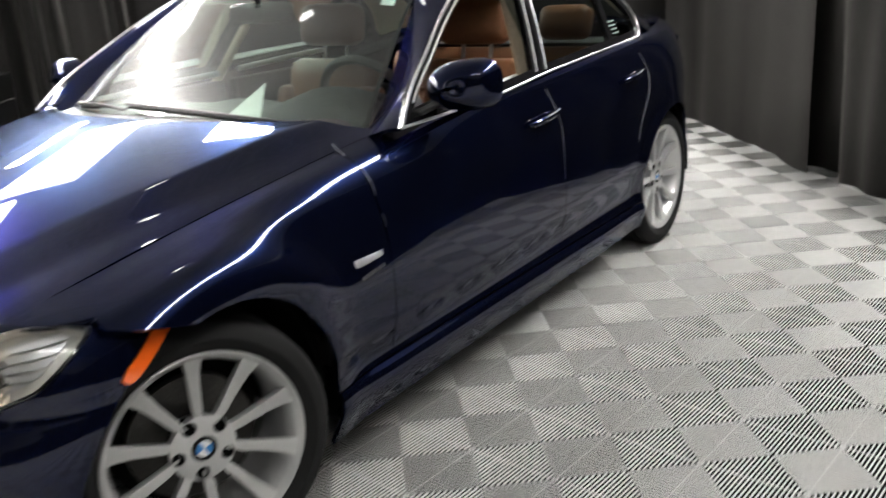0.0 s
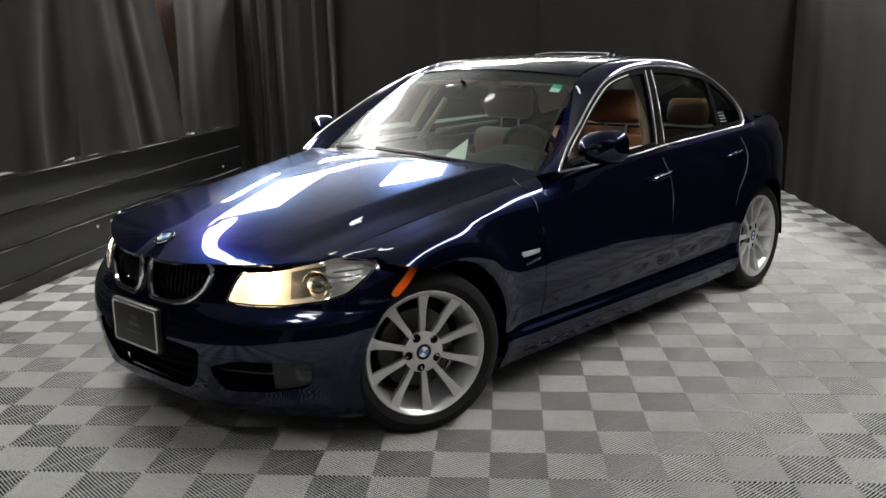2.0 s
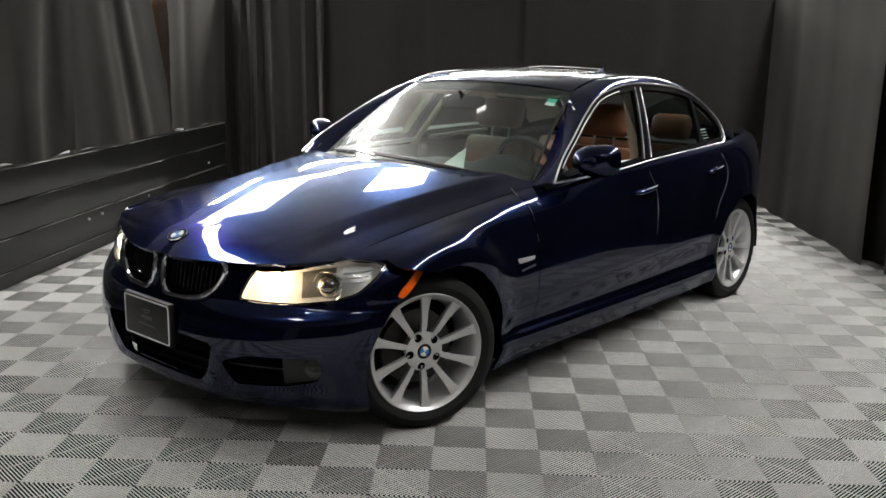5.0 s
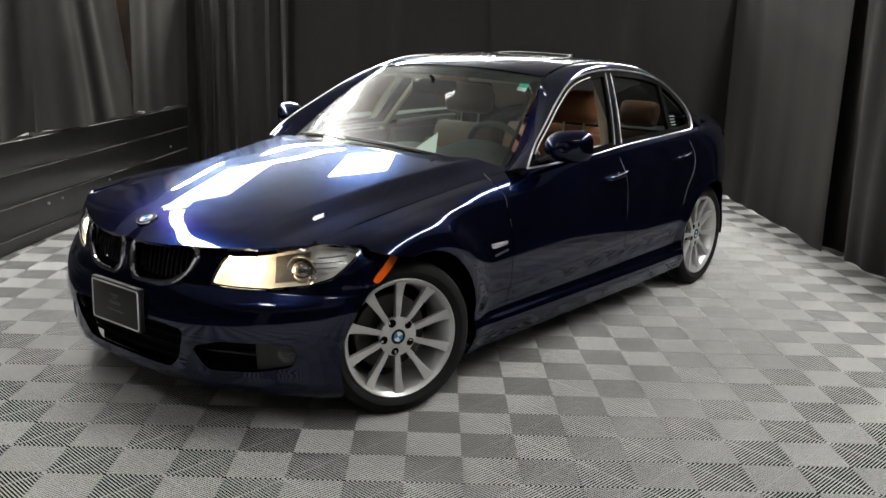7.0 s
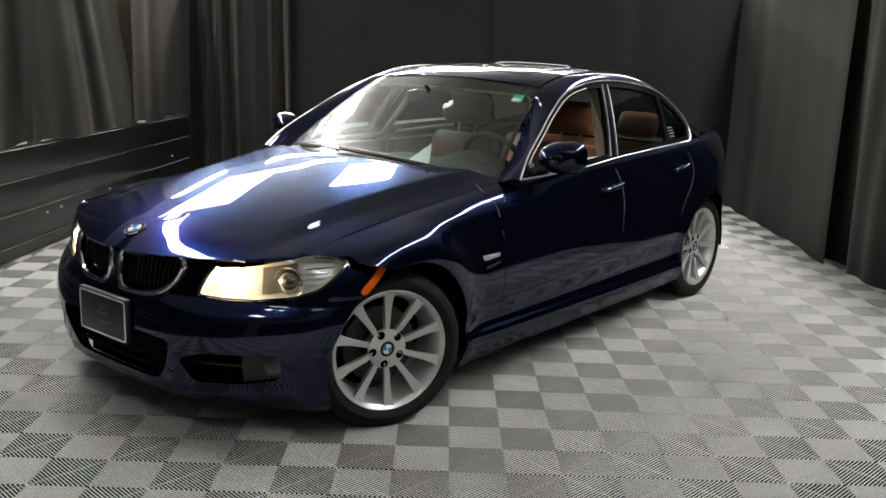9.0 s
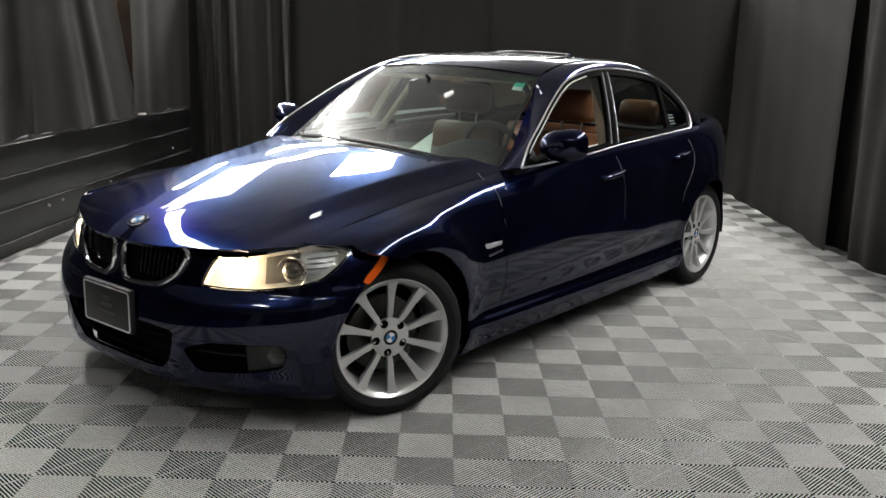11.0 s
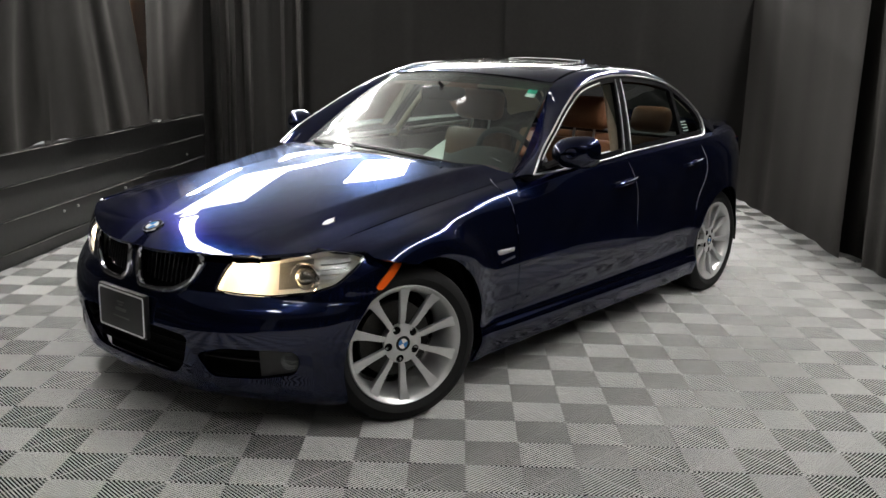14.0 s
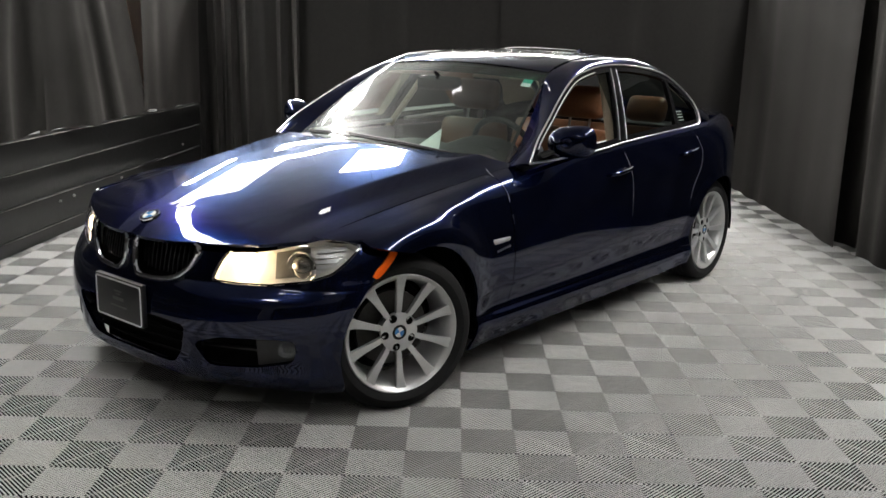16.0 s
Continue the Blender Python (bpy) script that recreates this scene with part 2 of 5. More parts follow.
PAPER = mat("white_paper", (0.82, 0.82, 0.80), rough=0.8, vary=0.03, bump=0.1, bump_scale=150)
GREEN = mat("green_sticker", (0.02, 0.50, 0.36), rough=0.5, vary=0.1)
TILE = mat("grey_ribbed_plastic", (0.58, 0.58, 0.566), rough=0.44, vary=0.10, scale=6, bump=0.15, bump_scale=200, rvary=0.2)
# near-black colour stands in for the shade down between the floor ribs
UNDER = mat("black_slot_shade", (0.003, 0.003, 0.003), rough=0.95, vary=0.3, spec=0.1)
CLOTH = mat("black_curtain_cloth", (0.0088, 0.0083, 0.0079), spec=0.25, rough=0.9, vary=0.22, scale=5, bump=0.5, bump_scale=500, sheen=0.15)
CLOTH.node_tree.nodes["Principled BSDF"].inputs["Sheen Tint"].default_value = (1.0, 0.93, 0.87, 1)
BOARD = mat("black_painted_boards", (0.011, 0.011, 0.011), rough=0.36, vary=0.25, scale=5, bump=0.15, bump_scale=60, rvary=0.12)
HALL = mat("grey_painted_wall", (0.30, 0.30, 0.29), rough=0.8, vary=0.15, scale=3)
CEIL = mat("white_painted_ceiling", (0.50, 0.50, 0.49), rough=0.8, vary=0.3, scale=3)
HEAD_BOWL = mat("headlight_inner_silver", (0.72, 0.71, 0.68), rough=0.30, metal=0.1, vary=0.15, scale=40)


HEAD_LIT = glow("lit_headlamp", (1.0, 0.78, 0.50), 8.0)
GLASS_BALL = mat("projector_glass", (0.035, 0.026, 0.018), rough=0.03, spec=1.0, coat=1.0, ior=1.8)
PLATE_GREY = mat("grey_plate_print", (0.07, 0.075, 0.07), rough=0.5)
BROW = mat("pale_lamp_brow", (0.62, 0.60, 0.55), rough=0.3, coat=0.6, vary=0.08, scale=30)
STRIP = glow("strip_light_diffuser", (1.0, 0.98, 0.94), 28.0)
STRIP_MID = glow("soft_strip_light_diffuser", (1.0, 0.98, 0.94), 16.0)
STRIP_DIM = glow("dim_strip_light_diffuser", (1.0, 0.98, 0.94), 7.0)
PANEL_SOFT = glow("soft_panel_diffuser", (1.0, 0.985, 0.95), 4.5)
STRIP_SPOT = glow("small_lamp_diffuser", (1.0, 0.98, 0.94), 6.0)
STRIPS = [(-2.48, 2.85, 6.0, .34, 0, 9.1), (-2.95, 8.45, 3.0, .30, 0), (-3.95, 10.6, 3.4, .18, 0), (-1.80, 9.85, .4, 1.5, 0), (-0.45, 7.6, 2.1, .80, 0),
          (4.0, 1.6, 8.0, .42, 1), (1.5, 12.4, .6, 9.0, 0), (2.2, -5.2, .3, 3.0, 2), (-1.7, -3.4, .9, .24, 1), (0.0, 2.5, .16, .15, 4), (-2.9, 8.6, 4.2, 1.1, 3)]
WOOD = mat("brown_wood_panel", (0.16, 0.075, 0.035), rough=0.6, vary=0.3, scale=6, bump=0.3, bump_scale=80)
# pale grey for the highlight put on the wall boards' top edges
EDGE_GLINT = mat("pale_edge_highlight", (0.42, 0.41, 0.38), rough=0.6, vary=0.5, scale=14)
TRIM = mat("bright_window_trim", (0.74, 0.74, 0.75), rough=0.28, metal=0.9)
PALE = mat("pale_grey_trim", (0.55, 0.56, 0.54), rough=0.35, vary=0.08)

# ---- the room: floor, walls, curtains, ceiling ----
A0, A1, B0, B1 = -1.92, 3.66, -6.2, 5.35  # left wall, right curtain, behind the camera, back curtain


def room_thing(name, shape, material, label, category, kind="", smooth=True, angle=40):
    ob = part(name, shape, material, None, label, smooth, angle)
    ob.matrix_world = ROOM
    return tagged(ob, label, category, kind=kind)


room_thing("ground", box(-7.2, -8.2, -0.32, 9.2, 14.2, -0.017), UNDER, "slab below the ribbed floor tiles, coloured black for the shade in their slots", "floor", "structure", False)
room_thing("ceiling", box(-7.2, -8.2, CEILING, 9.2, 14.2, CEILING + 0.2), CEIL, "white painted flat ceiling of the hall", "ceiling", "structure", False)
for name, q in (("wall_west", (-7.2, -8.0, -0.017, -7.0, 14.0, CEILING)), ("wall_east", (9.0, -8.0, -0.017, 9.2, 14.0, CEILING)),
                ("wall_north", (-7.0, 13.8, -0.017, 9.0, 14.0, CEILING)), ("wall_south", (-7.0, -8.0, -0.017, 9.0, -7.8, CEILING))):
    room_thing(name, box(*q), HALL, "plain grey painted hall wall behind the curtains", "wall", "structure", False)


def curtain(path, z0, z1, folds, depth, seed, hem=0.0, sag=0.0, lean=0.0, fullness=None, step=0.02, skew=0.0):
    """A hanging cloth along a straight path [(a, b), (a, b)] with vertical folds that open towards the hem."""
    rnd = random.Random(seed)
    p0, p1 = arr(*path[0]), arr(*path[1])
    length = np.linalg.norm(p1 - p0)
    d = (p1 - p0) / length
    n = arr(-d[1], d[0])
    waves = [(folds * length * k * rnd.uniform(0.8, 1.25), rnd.uniform(0, 6.28), w) for k, w in ((1, 1.0), (0.43, 0.8), (2.1, 0.35), (0.17, 0.7))]
    us = np.linspace(0, length, int(length / step))
    vs = np.concatenate([np.linspace(0, 0.25, 8)[:-1], np.linspace(0.25, 1, 14)])

    def fn(u, v):
        k = np.zeros_like(u)
        for f, ph, w in waves:
            k += w * np.sin(f * u / length * 2 * math.pi + ph + 0.9 * np.sin(v * 2.2 + ph) + 0.35 * np.sin(u * 5 + ph))
        k = np.sign(k) * np.abs(k) ** 0.8
        amp = depth * (0.75 + 0.5 * np.sin(u / length * 9 + seed)) * (1.15 - 0.4 * v)
        if fullness is not None:
            amp = amp * fullness(u / length)
        off = amp * k
        z = z0 + (z1 - z0) * v + (1 - v) ** 3 * (sag * np.sin(u / length * 3.1) + hem * np.sin(u * 7.3 + seed) + hem * 0.6 * np.sin(u * 17.1))
        q = p0 + d * (u + skew * v * (1 - u / length))[:, None] + n * (off + lean * (1 - v) ** 2)[:, None]
        return np.stack([q[:, 0], q[:, 1], z], 1)

    s = grid(fn, us, vs)
    t = Sheet(s.P - s.normals() * 0.004, s.U, [tuple(reversed(f)) for f in s.F])
    return join(s, t)


# back curtain: smooth panels on the right, tight folds towards the corner on the left
room_thing("curtain", curtain([(-0.78, B1), (1.25, B1)], 0.01, DRAPE, 2.2, 0.016, 3), CLOTH, "charcoal black stage curtain hanging flat to the floor", "curtain")
room_thing("curtain", curtain([(1.24, B1 - 0.05), (A1 + 0.06, B1 - 0.05)], 0.01, DRAPE, 1.6, 0.020, 8), CLOTH, "charcoal black stage curtain hanging in shallow folds", "curtain")
room_thing("curtain", curtain([(A0 + 0.17, B1 - 0.12), (-0.74, B1 - 0.06)], 0.01, DRAPE, 5.5, 0.05, 5), CLOTH, "charcoal black curtain gathered in deep folds at the corner", "curtain")
# right curtain
room_thing("curtain", curtain([(A1 - 0.02, B1 + 0.05), (A1 - 0.02, 2.62)], 0.004, DRAPE, 0.9, 0.016, 11, hem=0.010), CLOTH, "charcoal black curtain with its hem lying on the tiles", "curtain")
room_thing("curtain", curtain([(A1 + 0.06, 3.05), (A1 + 0.02, B0)], 0.004, DRAPE, 1.7, 0.036, 14, hem=0.008), CLOTH, "charcoal black curtain in loose folds beside the floor tiles", "curtain")
room_thing("curtain", curtain([(A1 + 0.4, B0 + 0.1), (A0, B0 + 0.1)], 0.004, DRAPE, 2.0, 0.04, 21, step=0.04), CLOTH, "charcoal black curtain closing the studio", "curtain")
# low boarded wall on the left with a drape hanging over it; it stands slightly askew to the tiles
LEFT = ROOM @ Matrix.Translation((A0, 3.0, 0)) @ pose(0, 0, 0, 0, 0, -4.3) @ Matrix.Translation((-A0, -3.0, 0))


def left_thing(*args):
    ob = room_thing(*args)
    ob.matrix_world = LEFT
    return ob


for k, (z0, z1) in enumerate(((0.0, .093), (.097, .300), (.304, .513), (.517, .718))):
    bm = box(A0 - 0.06, B0, z0 + 0.002, A0 + 0.012 + 0.004 * (k % 2), B1 + 0.6, z1, 0.009)
    for v in bm.verts:
        if v.co.x > A0 - 0.01 and v.co.z < z0 + 0.05:
            v.co.x += 0.006
    board = left_thing("wall_board", bm, BOARD, "black painted horizontal wall board with worn edge", "wall board", "structure")
    rnd = random.Random(k + 3)
    # thin pale tubes imitate the light caught along the board's top edge
    for j in range(6):
        b0 = B0 + 3.5 + j * 1.35 + rnd.uniform(0, .3)
        run = rnd.uniform(1.0, 1.3)
        edge = part("edge_highlight", tube([(A0 + 0.0125 + 0.004 * (k % 2), b0 + run * q, z1 - .0035 + rnd.uniform(-.001, .001)) for q in np.linspace(0, 1, 9)], [.0006, .002, .003, .0022, .003, .002, .003, .0022, .0006], 6), EDGE_GLINT, board, "pale line in place of the highlight along the edge")
        edge.matrix_world = LEFT
left_thing("wall_ledge", box(A0 - 0.07, B0, 0.720, A0 + 0.014, B1 + 0.6, 0.742, 0.005), BOARD, "narrow black ledge along the top of the boards", "ledge", "structure")
left_thing("curtain", curtain([(A0 + 0.03, B1 + 0.45), (A0 + 0.03, 3.83)], 0.744, DRAPE, 1.1, 0.014, 25, hem=0.008, sag=-0.005, lean=-0.004), CLOTH, "charcoal black drape ending at the ledge", "curtain")
left_thing("curtain", curtain([(A0 + 0.045, 3.90), (A0 + 0.045, 2.10)], 0.744, DRAPE, 1.5, 0.015, 29, hem=0.010, sag=-0.008, lean=-0.006, skew=0.52), CLOTH, "charcoal black drape with a slit at its edge", "curtain")
left_thing("curtain", curtain([(A0 + 0.06, 2.16), (A0 + 0.06, B0)], 0.748, DRAPE, 1.3, 0.013, 33, hem=0.012, sag=-0.01, lean=-0.006), CLOTH, "charcoal black drape with a crumpled hem above the boards", "curtain")
left_thing("wood_panel", box(A0 - 0.10, 3.2, 0.75, A0 - 0.07, 4.3, DRAPE + .1, .004), WOOD, "brown wooden panel seen through a slit in the drapes", "panel", "structure")
left_thing("paper_scrap", box(A0 - 0.02, 3.93, .743, A0 + 0.085, 3.99, .760, .004), PAPER, "small white scrap of paper lying on the ledge", "paper")
for b, z in ((4.72, .36), (3.35, .25), (2.55, .24), (2.35, .235)):
    left_thing("wall_hook", box(A0 + 0.012, b, z, A0 + 0.030, b + .018, z + .018, .004), PALE, "small pale hook screwed to the black boards", "hook")


# ceiling lights: long strip fixtures in a loop round the car
def strip_light(a, b, along, across, dim, turn=0.0):
    z = LAMP_Z + (.14 if dim == 3 else 0)
    w, h = across / 2, along / 2
    ob = part("strip_light", box(-w - .01, -h - .02, z + .05, w + .01, h + .02, z + .075, .004), WHITE, None, "", False)
    part("diffuser", box(-w, -h, z, w, h, z + .048, .02), (STRIP, STRIP_MID, STRIP_DIM, PANEL_SOFT, STRIP_SPOT)[dim], ob, "glowing white diffuser")
    for k in (-.7, .7):
        part("hanger", tube([(0, h * k, z + .07), (0, h * k, CEILING + .01)], .006, 6), SATIN, ob)
    ob.matrix_world = ROOM @ pose(a, b, 0, 0, 0, turn)
    return tagged(ob, "soft white light panel hung below the ceiling" if dim == 3 else "small square white lamp hung below the ceiling" if dim == 4 else "long white strip light hung below the ceiling", "ceiling light", "strip lights")


for lamp in STRIPS:
    strip_light(*lamp)


# ribbed floor tiles: four ribbed fields each, the ribs of neighbours at right angles
def tile_shape():
    s, rib, deep, n = 0.1993, 0.0037, 0.0037, 12
    P, F = [], []

    def bar(p, q, w, top, low):
        d = (q - p) / np.linalg.norm(q - p)
        n = arr(-d[1], d[0])
        k = len(P)
        for e in (p, q):
            for side, z in ((-w / 2, low), (-w * .46, top - .0011), (-w * .30, top - .0004), (0, top), (w * .30, top - .0004), (w * .46, top - .0011), (w / 2, low)):
                P.append((*(e + n * side), z))
        for j in range(6):
            F.append((k + j, k + j + 1, k + 7 + j + 1, k + 7 + j))
        F.append((k + 6, k + 5, k + 4, k + 3, k + 2, k + 1, k))
        F.append(tuple(k + 7 + j for j in range(7)))

    for qx in (0, 1):
        for qy in (0, 1):
            o = arr(qx * 0.2 - 0.2, qy * 0.2 - 0.2) + 0.0004
            # ribs circle the tile's middle: |x| + |y| constant
            for k in range(2 * n):
                c = (k + 0.5) * 0.2 / n
                # points of x + y = c within the field, measured from the tile's middle
                lo, hi = max(0.0, c - s), min(s, c)
                if hi - lo < 0.003:
                    continue
                sx, sy = (1 if qx else -1), (1 if qy else -1)
                bar(arr(sx * lo, sy * (c - lo)), arr(sx * hi, sy * (c - hi)), rib, 0.0, -deep)
            sx, sy = (1 if qx else -1), (1 if qy else -1)
            bar(arr(0.001 * sx, 0.001 * sy), arr(s * sx, s * sy), 0.0018, -0.0018, -deep)
    return mesh_of("floor_tile", P, F, True, 60)


TILE_MESH = tile_shape()
TILE_MESH.materials.append(TILE)
TILE_A, TILE_B = 1.666, -0.3196  # a meeting point of four fields
floor = tagged(new("floor"), "grey ribbed interlocking plastic floor tiles in a checker pattern", "floor", kind="structure")
floor.matrix_world = ROOM
tiles, rest = [], []
for i in range(-12, 14):
    for j in range(-18, 18):
        a, b = TILE_A + 0.4 * i + 0.2, TILE_B + 0.4 * j + 0.0
        if A0 - 0.3 < a < A1 + 0.35 and B0 < b < B1 + 0.1:
            (tiles if (a - 1.2) ** 2 + (b - 0.2) ** 2 < 3.9**2 and len(tiles) < 300 else rest).append((a, b))

# ---- the car: x to its left, y to its rear from the front axle, z up ----
car = tagged(new("car"), "dark blue metallic four-door sedan with brown leather seats", "car")

HOOD_MID = [(-.82, .640), (-.70, .690), (-.58, .741), (-.4, .785), (0, .862), (.3, .908), (.58, .945), (.9, .965)]
# rows of the body side from the bonnet's shut line down to the sill: y, x, z
ROWS = [
    [(-.8, .66, .70), (-.4, .715, .733), (0, .722, .788), (.4, .722, .836), (.8, .745, .884), (1.2, .80, .912), (1.7, .812, .935), (2.4, .795, .962), (2.9, .76, .985), (3.4, .72, .985), (3.78, .66, .95)],
    [(-.8, .72, .69), (-.4, .785, .712), (0, .79, .7775), (.4, .79, .8195), (.8, .795, .864), (1.2, .828, .902), (1.7, .835, .924), (2.4, .828, .948), (2.9, .815, .962), (3.4, .77, .965), (3.78, .70, .93)],
    [(-.8, .79, .645), (-.4, .842, .676), (-.15, .864, .732), (0, .868, .757), (.2, .848, .775), (.4, .826, .790), (.8, .846, .810), (1.2, .864, .838), (1.7, .868, .858), (2.4, .868, .884), (2.9, .866, .896), (3.4, .83, .89), (3.78, .75, .87)],
    [(-.8, .83, .59), (-.4, .882, .630), (-.1, .897, .692), (.08, .899, .706), (.4, .862, .708), (.8, .876, .738), (1.2, .884, .770), (1.7, .888, .795), (2.4, .892, .822), (2.9, .897, .815), (3.4, .855, .80), (3.78, .77, .78)],
    [(-.8, .85, .50), (-.4, .898, .54), (0, .908, .55), (.4, .900, .555), (.8, .898, .57), (1.2, .898, .585), (1.7, .899, .603), (2.4, .903, .63), (2.9, .908, .62), (3.4, .865, .62), (3.78, .78, .6)],
    [(-.8, .85, .40), (-.4, .897, .42), (0, .906, .42), (.4, .895, .41), (.8, .894, .423), (1.2, .895, .437), (1.7, .896, .455), (2.4, .900, .48), (2.9, .905, .47), (3.4, .862, .48), (3.78, .78, .48)],
    [(-.8, .85, .33), (-.4, .893, .33), (0, .902, .33), (.4, .884, .302), (.8, .880, .297), (1.2, .880, .294), (1.7, .881, .291), (2.4, .886, .288), (2.9, .90, .30), (3.4, .855, .39), (3.78, .77, .39)],
    [(-.8, .845, .26), (-.4, .888, .26), (0, .896, .26), (.4, .897, .284), (.8, .897, .279), (1.2, .897, .276), (1.7, .897, .273), (2.4, .896, .270), (2.9, .895, .265), (3.4, .85, .29), (3.78, .76, .29)],
    [(-.8, .82, .18), (-.4, .86, .18), (0, .87, .18), (.4, .872, .165), (.8, .872, .165), (1.2, .872, .165), (1.7, .872, .165), (2.4, .868, .17), (2.9, .86, .20), (3.4, .82, .21), (3.78, .73, .22)],
]
ROWS = [[(y, x * (1 - .20 * (max(0, y - 2.8) / .65) ** 1.3), z) for y, x, z in r] for r in ROWS]
ARCH_F, ARCH_R, ARCH = (-0.005, 0.318), (2.755, 0.305), 0.352


def eased(keys):
    """A row as a fine table, smoothed along the car."""
    t = spline(keys, TABLE_Y)
    for _ in range(2):
        k = np.exp(-np.linspace(-2.2, 2.2, 41) ** 2)
        pad = np.vstack([t[:1] + (t[:1] - t[1:2]) * np.arange(20, 0, -1)[:, None], t, t[-1:] + (t[-1:] - t[-2:-1]) * np.arange(1, 21)[:, None]])
        t = np.stack([np.convolve(pad[:, c], k / k.sum(), "valid") for c in (0, 1)], 1)
    return t


TABLE_Y = np.arange(-1.0, 4.0, .01)
TABLE = [eased(r) for r in ROWS]


def side_point(u, v):
    """u: y; v: row number, 0 at the shut line to 8 at the sill."""
    rows = np.stack([np.stack([np.interp(u, TABLE_Y, r[:, k]) for k in (0, 1)], 1) for r in TABLE])  # rows, n, 2
    i = np.clip(np.floor(v).astype(int), 0, len(ROWS) - 2)
    s = (v - i)[:, None]
    k = np.arange(len(u))
    p1, p2 = rows[i, k], rows[i + 1, k]
    p0 = np.where((i > 0)[:, None], rows[np.maximum(i - 1, 0), k], 2 * p1 - p2)
    p3 = np.where((i < len(ROWS) - 2)[:, None], rows[np.minimum(i + 2, len(ROWS) - 1), k], 2 * p2 - p1)
    # tangents that respect uneven row spacing
    d0, d1, d2 = (np.linalg.norm(b - a, axis=1)[:, None] + 1e-6 for a, b in ((p0, p1), (p1, p2), (p2, p3)))
    m1 = ((p1 - p0) / d0 * d1 + (p2 - p1) / d1 * d0) / (d0 + d1) * d1
    m2 = ((p2 - p1) / d1 * d2 + (p3 - p2) / d2 * d1) / (d1 + d2) * d1
    q = (2 * s**3 - 3 * s**2 + 1) * p1 + (s**3 - 2 * s**2 + s) * m1 + (-2 * s**3 + 3 * s**2) * p2 + (s**3 - s**2) * m2
    x, z = q[:, 0], q[:, 1]
    for c, high, wide in ((ARCH_F, .022, .085), (ARCH_R, .011, .05)):
        r = np.hypot(u - c[0], z - c[1])
        x = x + high * np.exp(-((r - ARCH) / wide) ** 2) * np.clip((c[1] + .52 - z) / .08, 0, 1)
    # the wing's shoulder curls over the front arch
    r = np.hypot(u - ARCH_F[0], z - ARCH_F[1])
    x = x + .020 * np.exp(-(((r - .425) / .06) ** 2)) * np.clip((z - .52) / .12, 0, 1) * np.clip((v - .3) / .9, 0, 1)
    return np.stack([x, u, z], 1)


def dome_z(x, y):
    """Height of the bonnet: domed, with a crease that runs from the grille out to the screen pillar."""
    mid = spline(HOOD_MID, y)
    edge = spline([(r[0], r[2]) for r in ROWS[0]], y)
    w = spline([(r[0], r[1]) for r in ROWS[0]], y)
    c = spline([(-.8, .385), (-.6, .42), (-.2, .485), (.3, .56), (.8, .635)], y)
    ax, k1, soft = np.abs(x), 0.022 / c**2, 0.0038
    ramp = lambda q: soft * np.logaddexp(0, (q - c) / soft)
    m = (mid - k1 * w**2 - edge) / ramp(w)
    z = mid - k1 * ax**2 - m * ramp(ax)
    z = z - 0.004 * np.exp(-((ax - (c + w) / 2 - .01) / 0.05) ** 2)
    return z


def hood_z(x, y):
    """The same with its front edge rolled down onto grille and lamps."""
    n = nose_y(x)
    drop = dome_z(x, n) - spline([(0, .684), (.2, .686), (.35, .689), (.57, .703), (.70, .720), (.85, .715)], np.abs(x))
    return dome_z(x, y) - drop * np.exp(-np.clip(y - n, -.05, 2) / .075)


def nose_y(x):
    """The bonnet's front edge in plan."""
    return spline([(0, -.672), (.06, -.682), (.2, -.668), (.355, -.612), (.5, -.545), (.65, -.458), (.75, -.375), (.835, -.262), (.9, -.10)], np.abs(x))


PLAN = [(0, 0, -.722), (.2, .2, -.716), (.41, .4, -.686), (.63, .6, -.598), (.78, .725, -.515), (.90, .815, -.437), (1.02, .875, -.335), (1.14, .902, -.215), (1.24, .908, -.11), (1.4, .909, .05)]
FACE_FRONT = [(.11, .148), (.04, .182), (.018, .27), (.0, .37), (.004, .45), (.02, .505), (.050, .540), (.066, .560), (.080, .62), (.098, .68), (.125, .735), (.17, .785)]
FACE_SIDE = [(.05, .152), (.02, .19), (.010, .27), (.004, .37), (.0, .45), (.002, .505), (.006, .540), (.010, .560), (.016, .62), (.040, .68), (.080, .735), (.13, .785)]


def face_point(u, v):
    """u: way round the front from its middle; v: height number on the profile."""
    s = np.abs(u)
    p = spline(PLAN, s)
    q = spline(PLAN, s + 0.005)
    t = (q - p) / np.linalg.norm(q - p, axis=1)[:, None]
    n = np.stack([t[:, 1], -t[:, 0]], 1)
    n = np.where((s < 0.003)[:, None], arr(0, -1), n)
    a = spline([(k, *w) for k, w in enumerate(FACE_FRONT)], v)
    b = spline([(k, *w) for k, w in enumerate(FACE_SIDE)], v)
    w = np.clip((s - 0.55) / 0.60, 0, 1)
    w = (w * w * (3 - 2 * w))[:, None]
    prof = a * (1 - w) + b * w
    off = prof[:, 0] * (1 - 0.35 * np.exp(-(s / 0.22) ** 2) * (prof[:, 1] > .42))
    x = p[:, 0] - n[:, 0] * off * 1.0
    y = p[:, 1] - n[:, 1] * off
    return np.stack([np.sign(u) * np.abs(x) if np.ndim(u) else x, y, prof[:, 1]], 1)


GAP = 0.0022
SIDE = grid(side_point, np.arange(-.62, 3.78, .0125), np.linspace(0, 8, 97))  # normals inward: turned below
SIDE = SIDE if SIDE.normals()[len(SIDE.P) // 2][0] > 0 else SIDE.flipped()


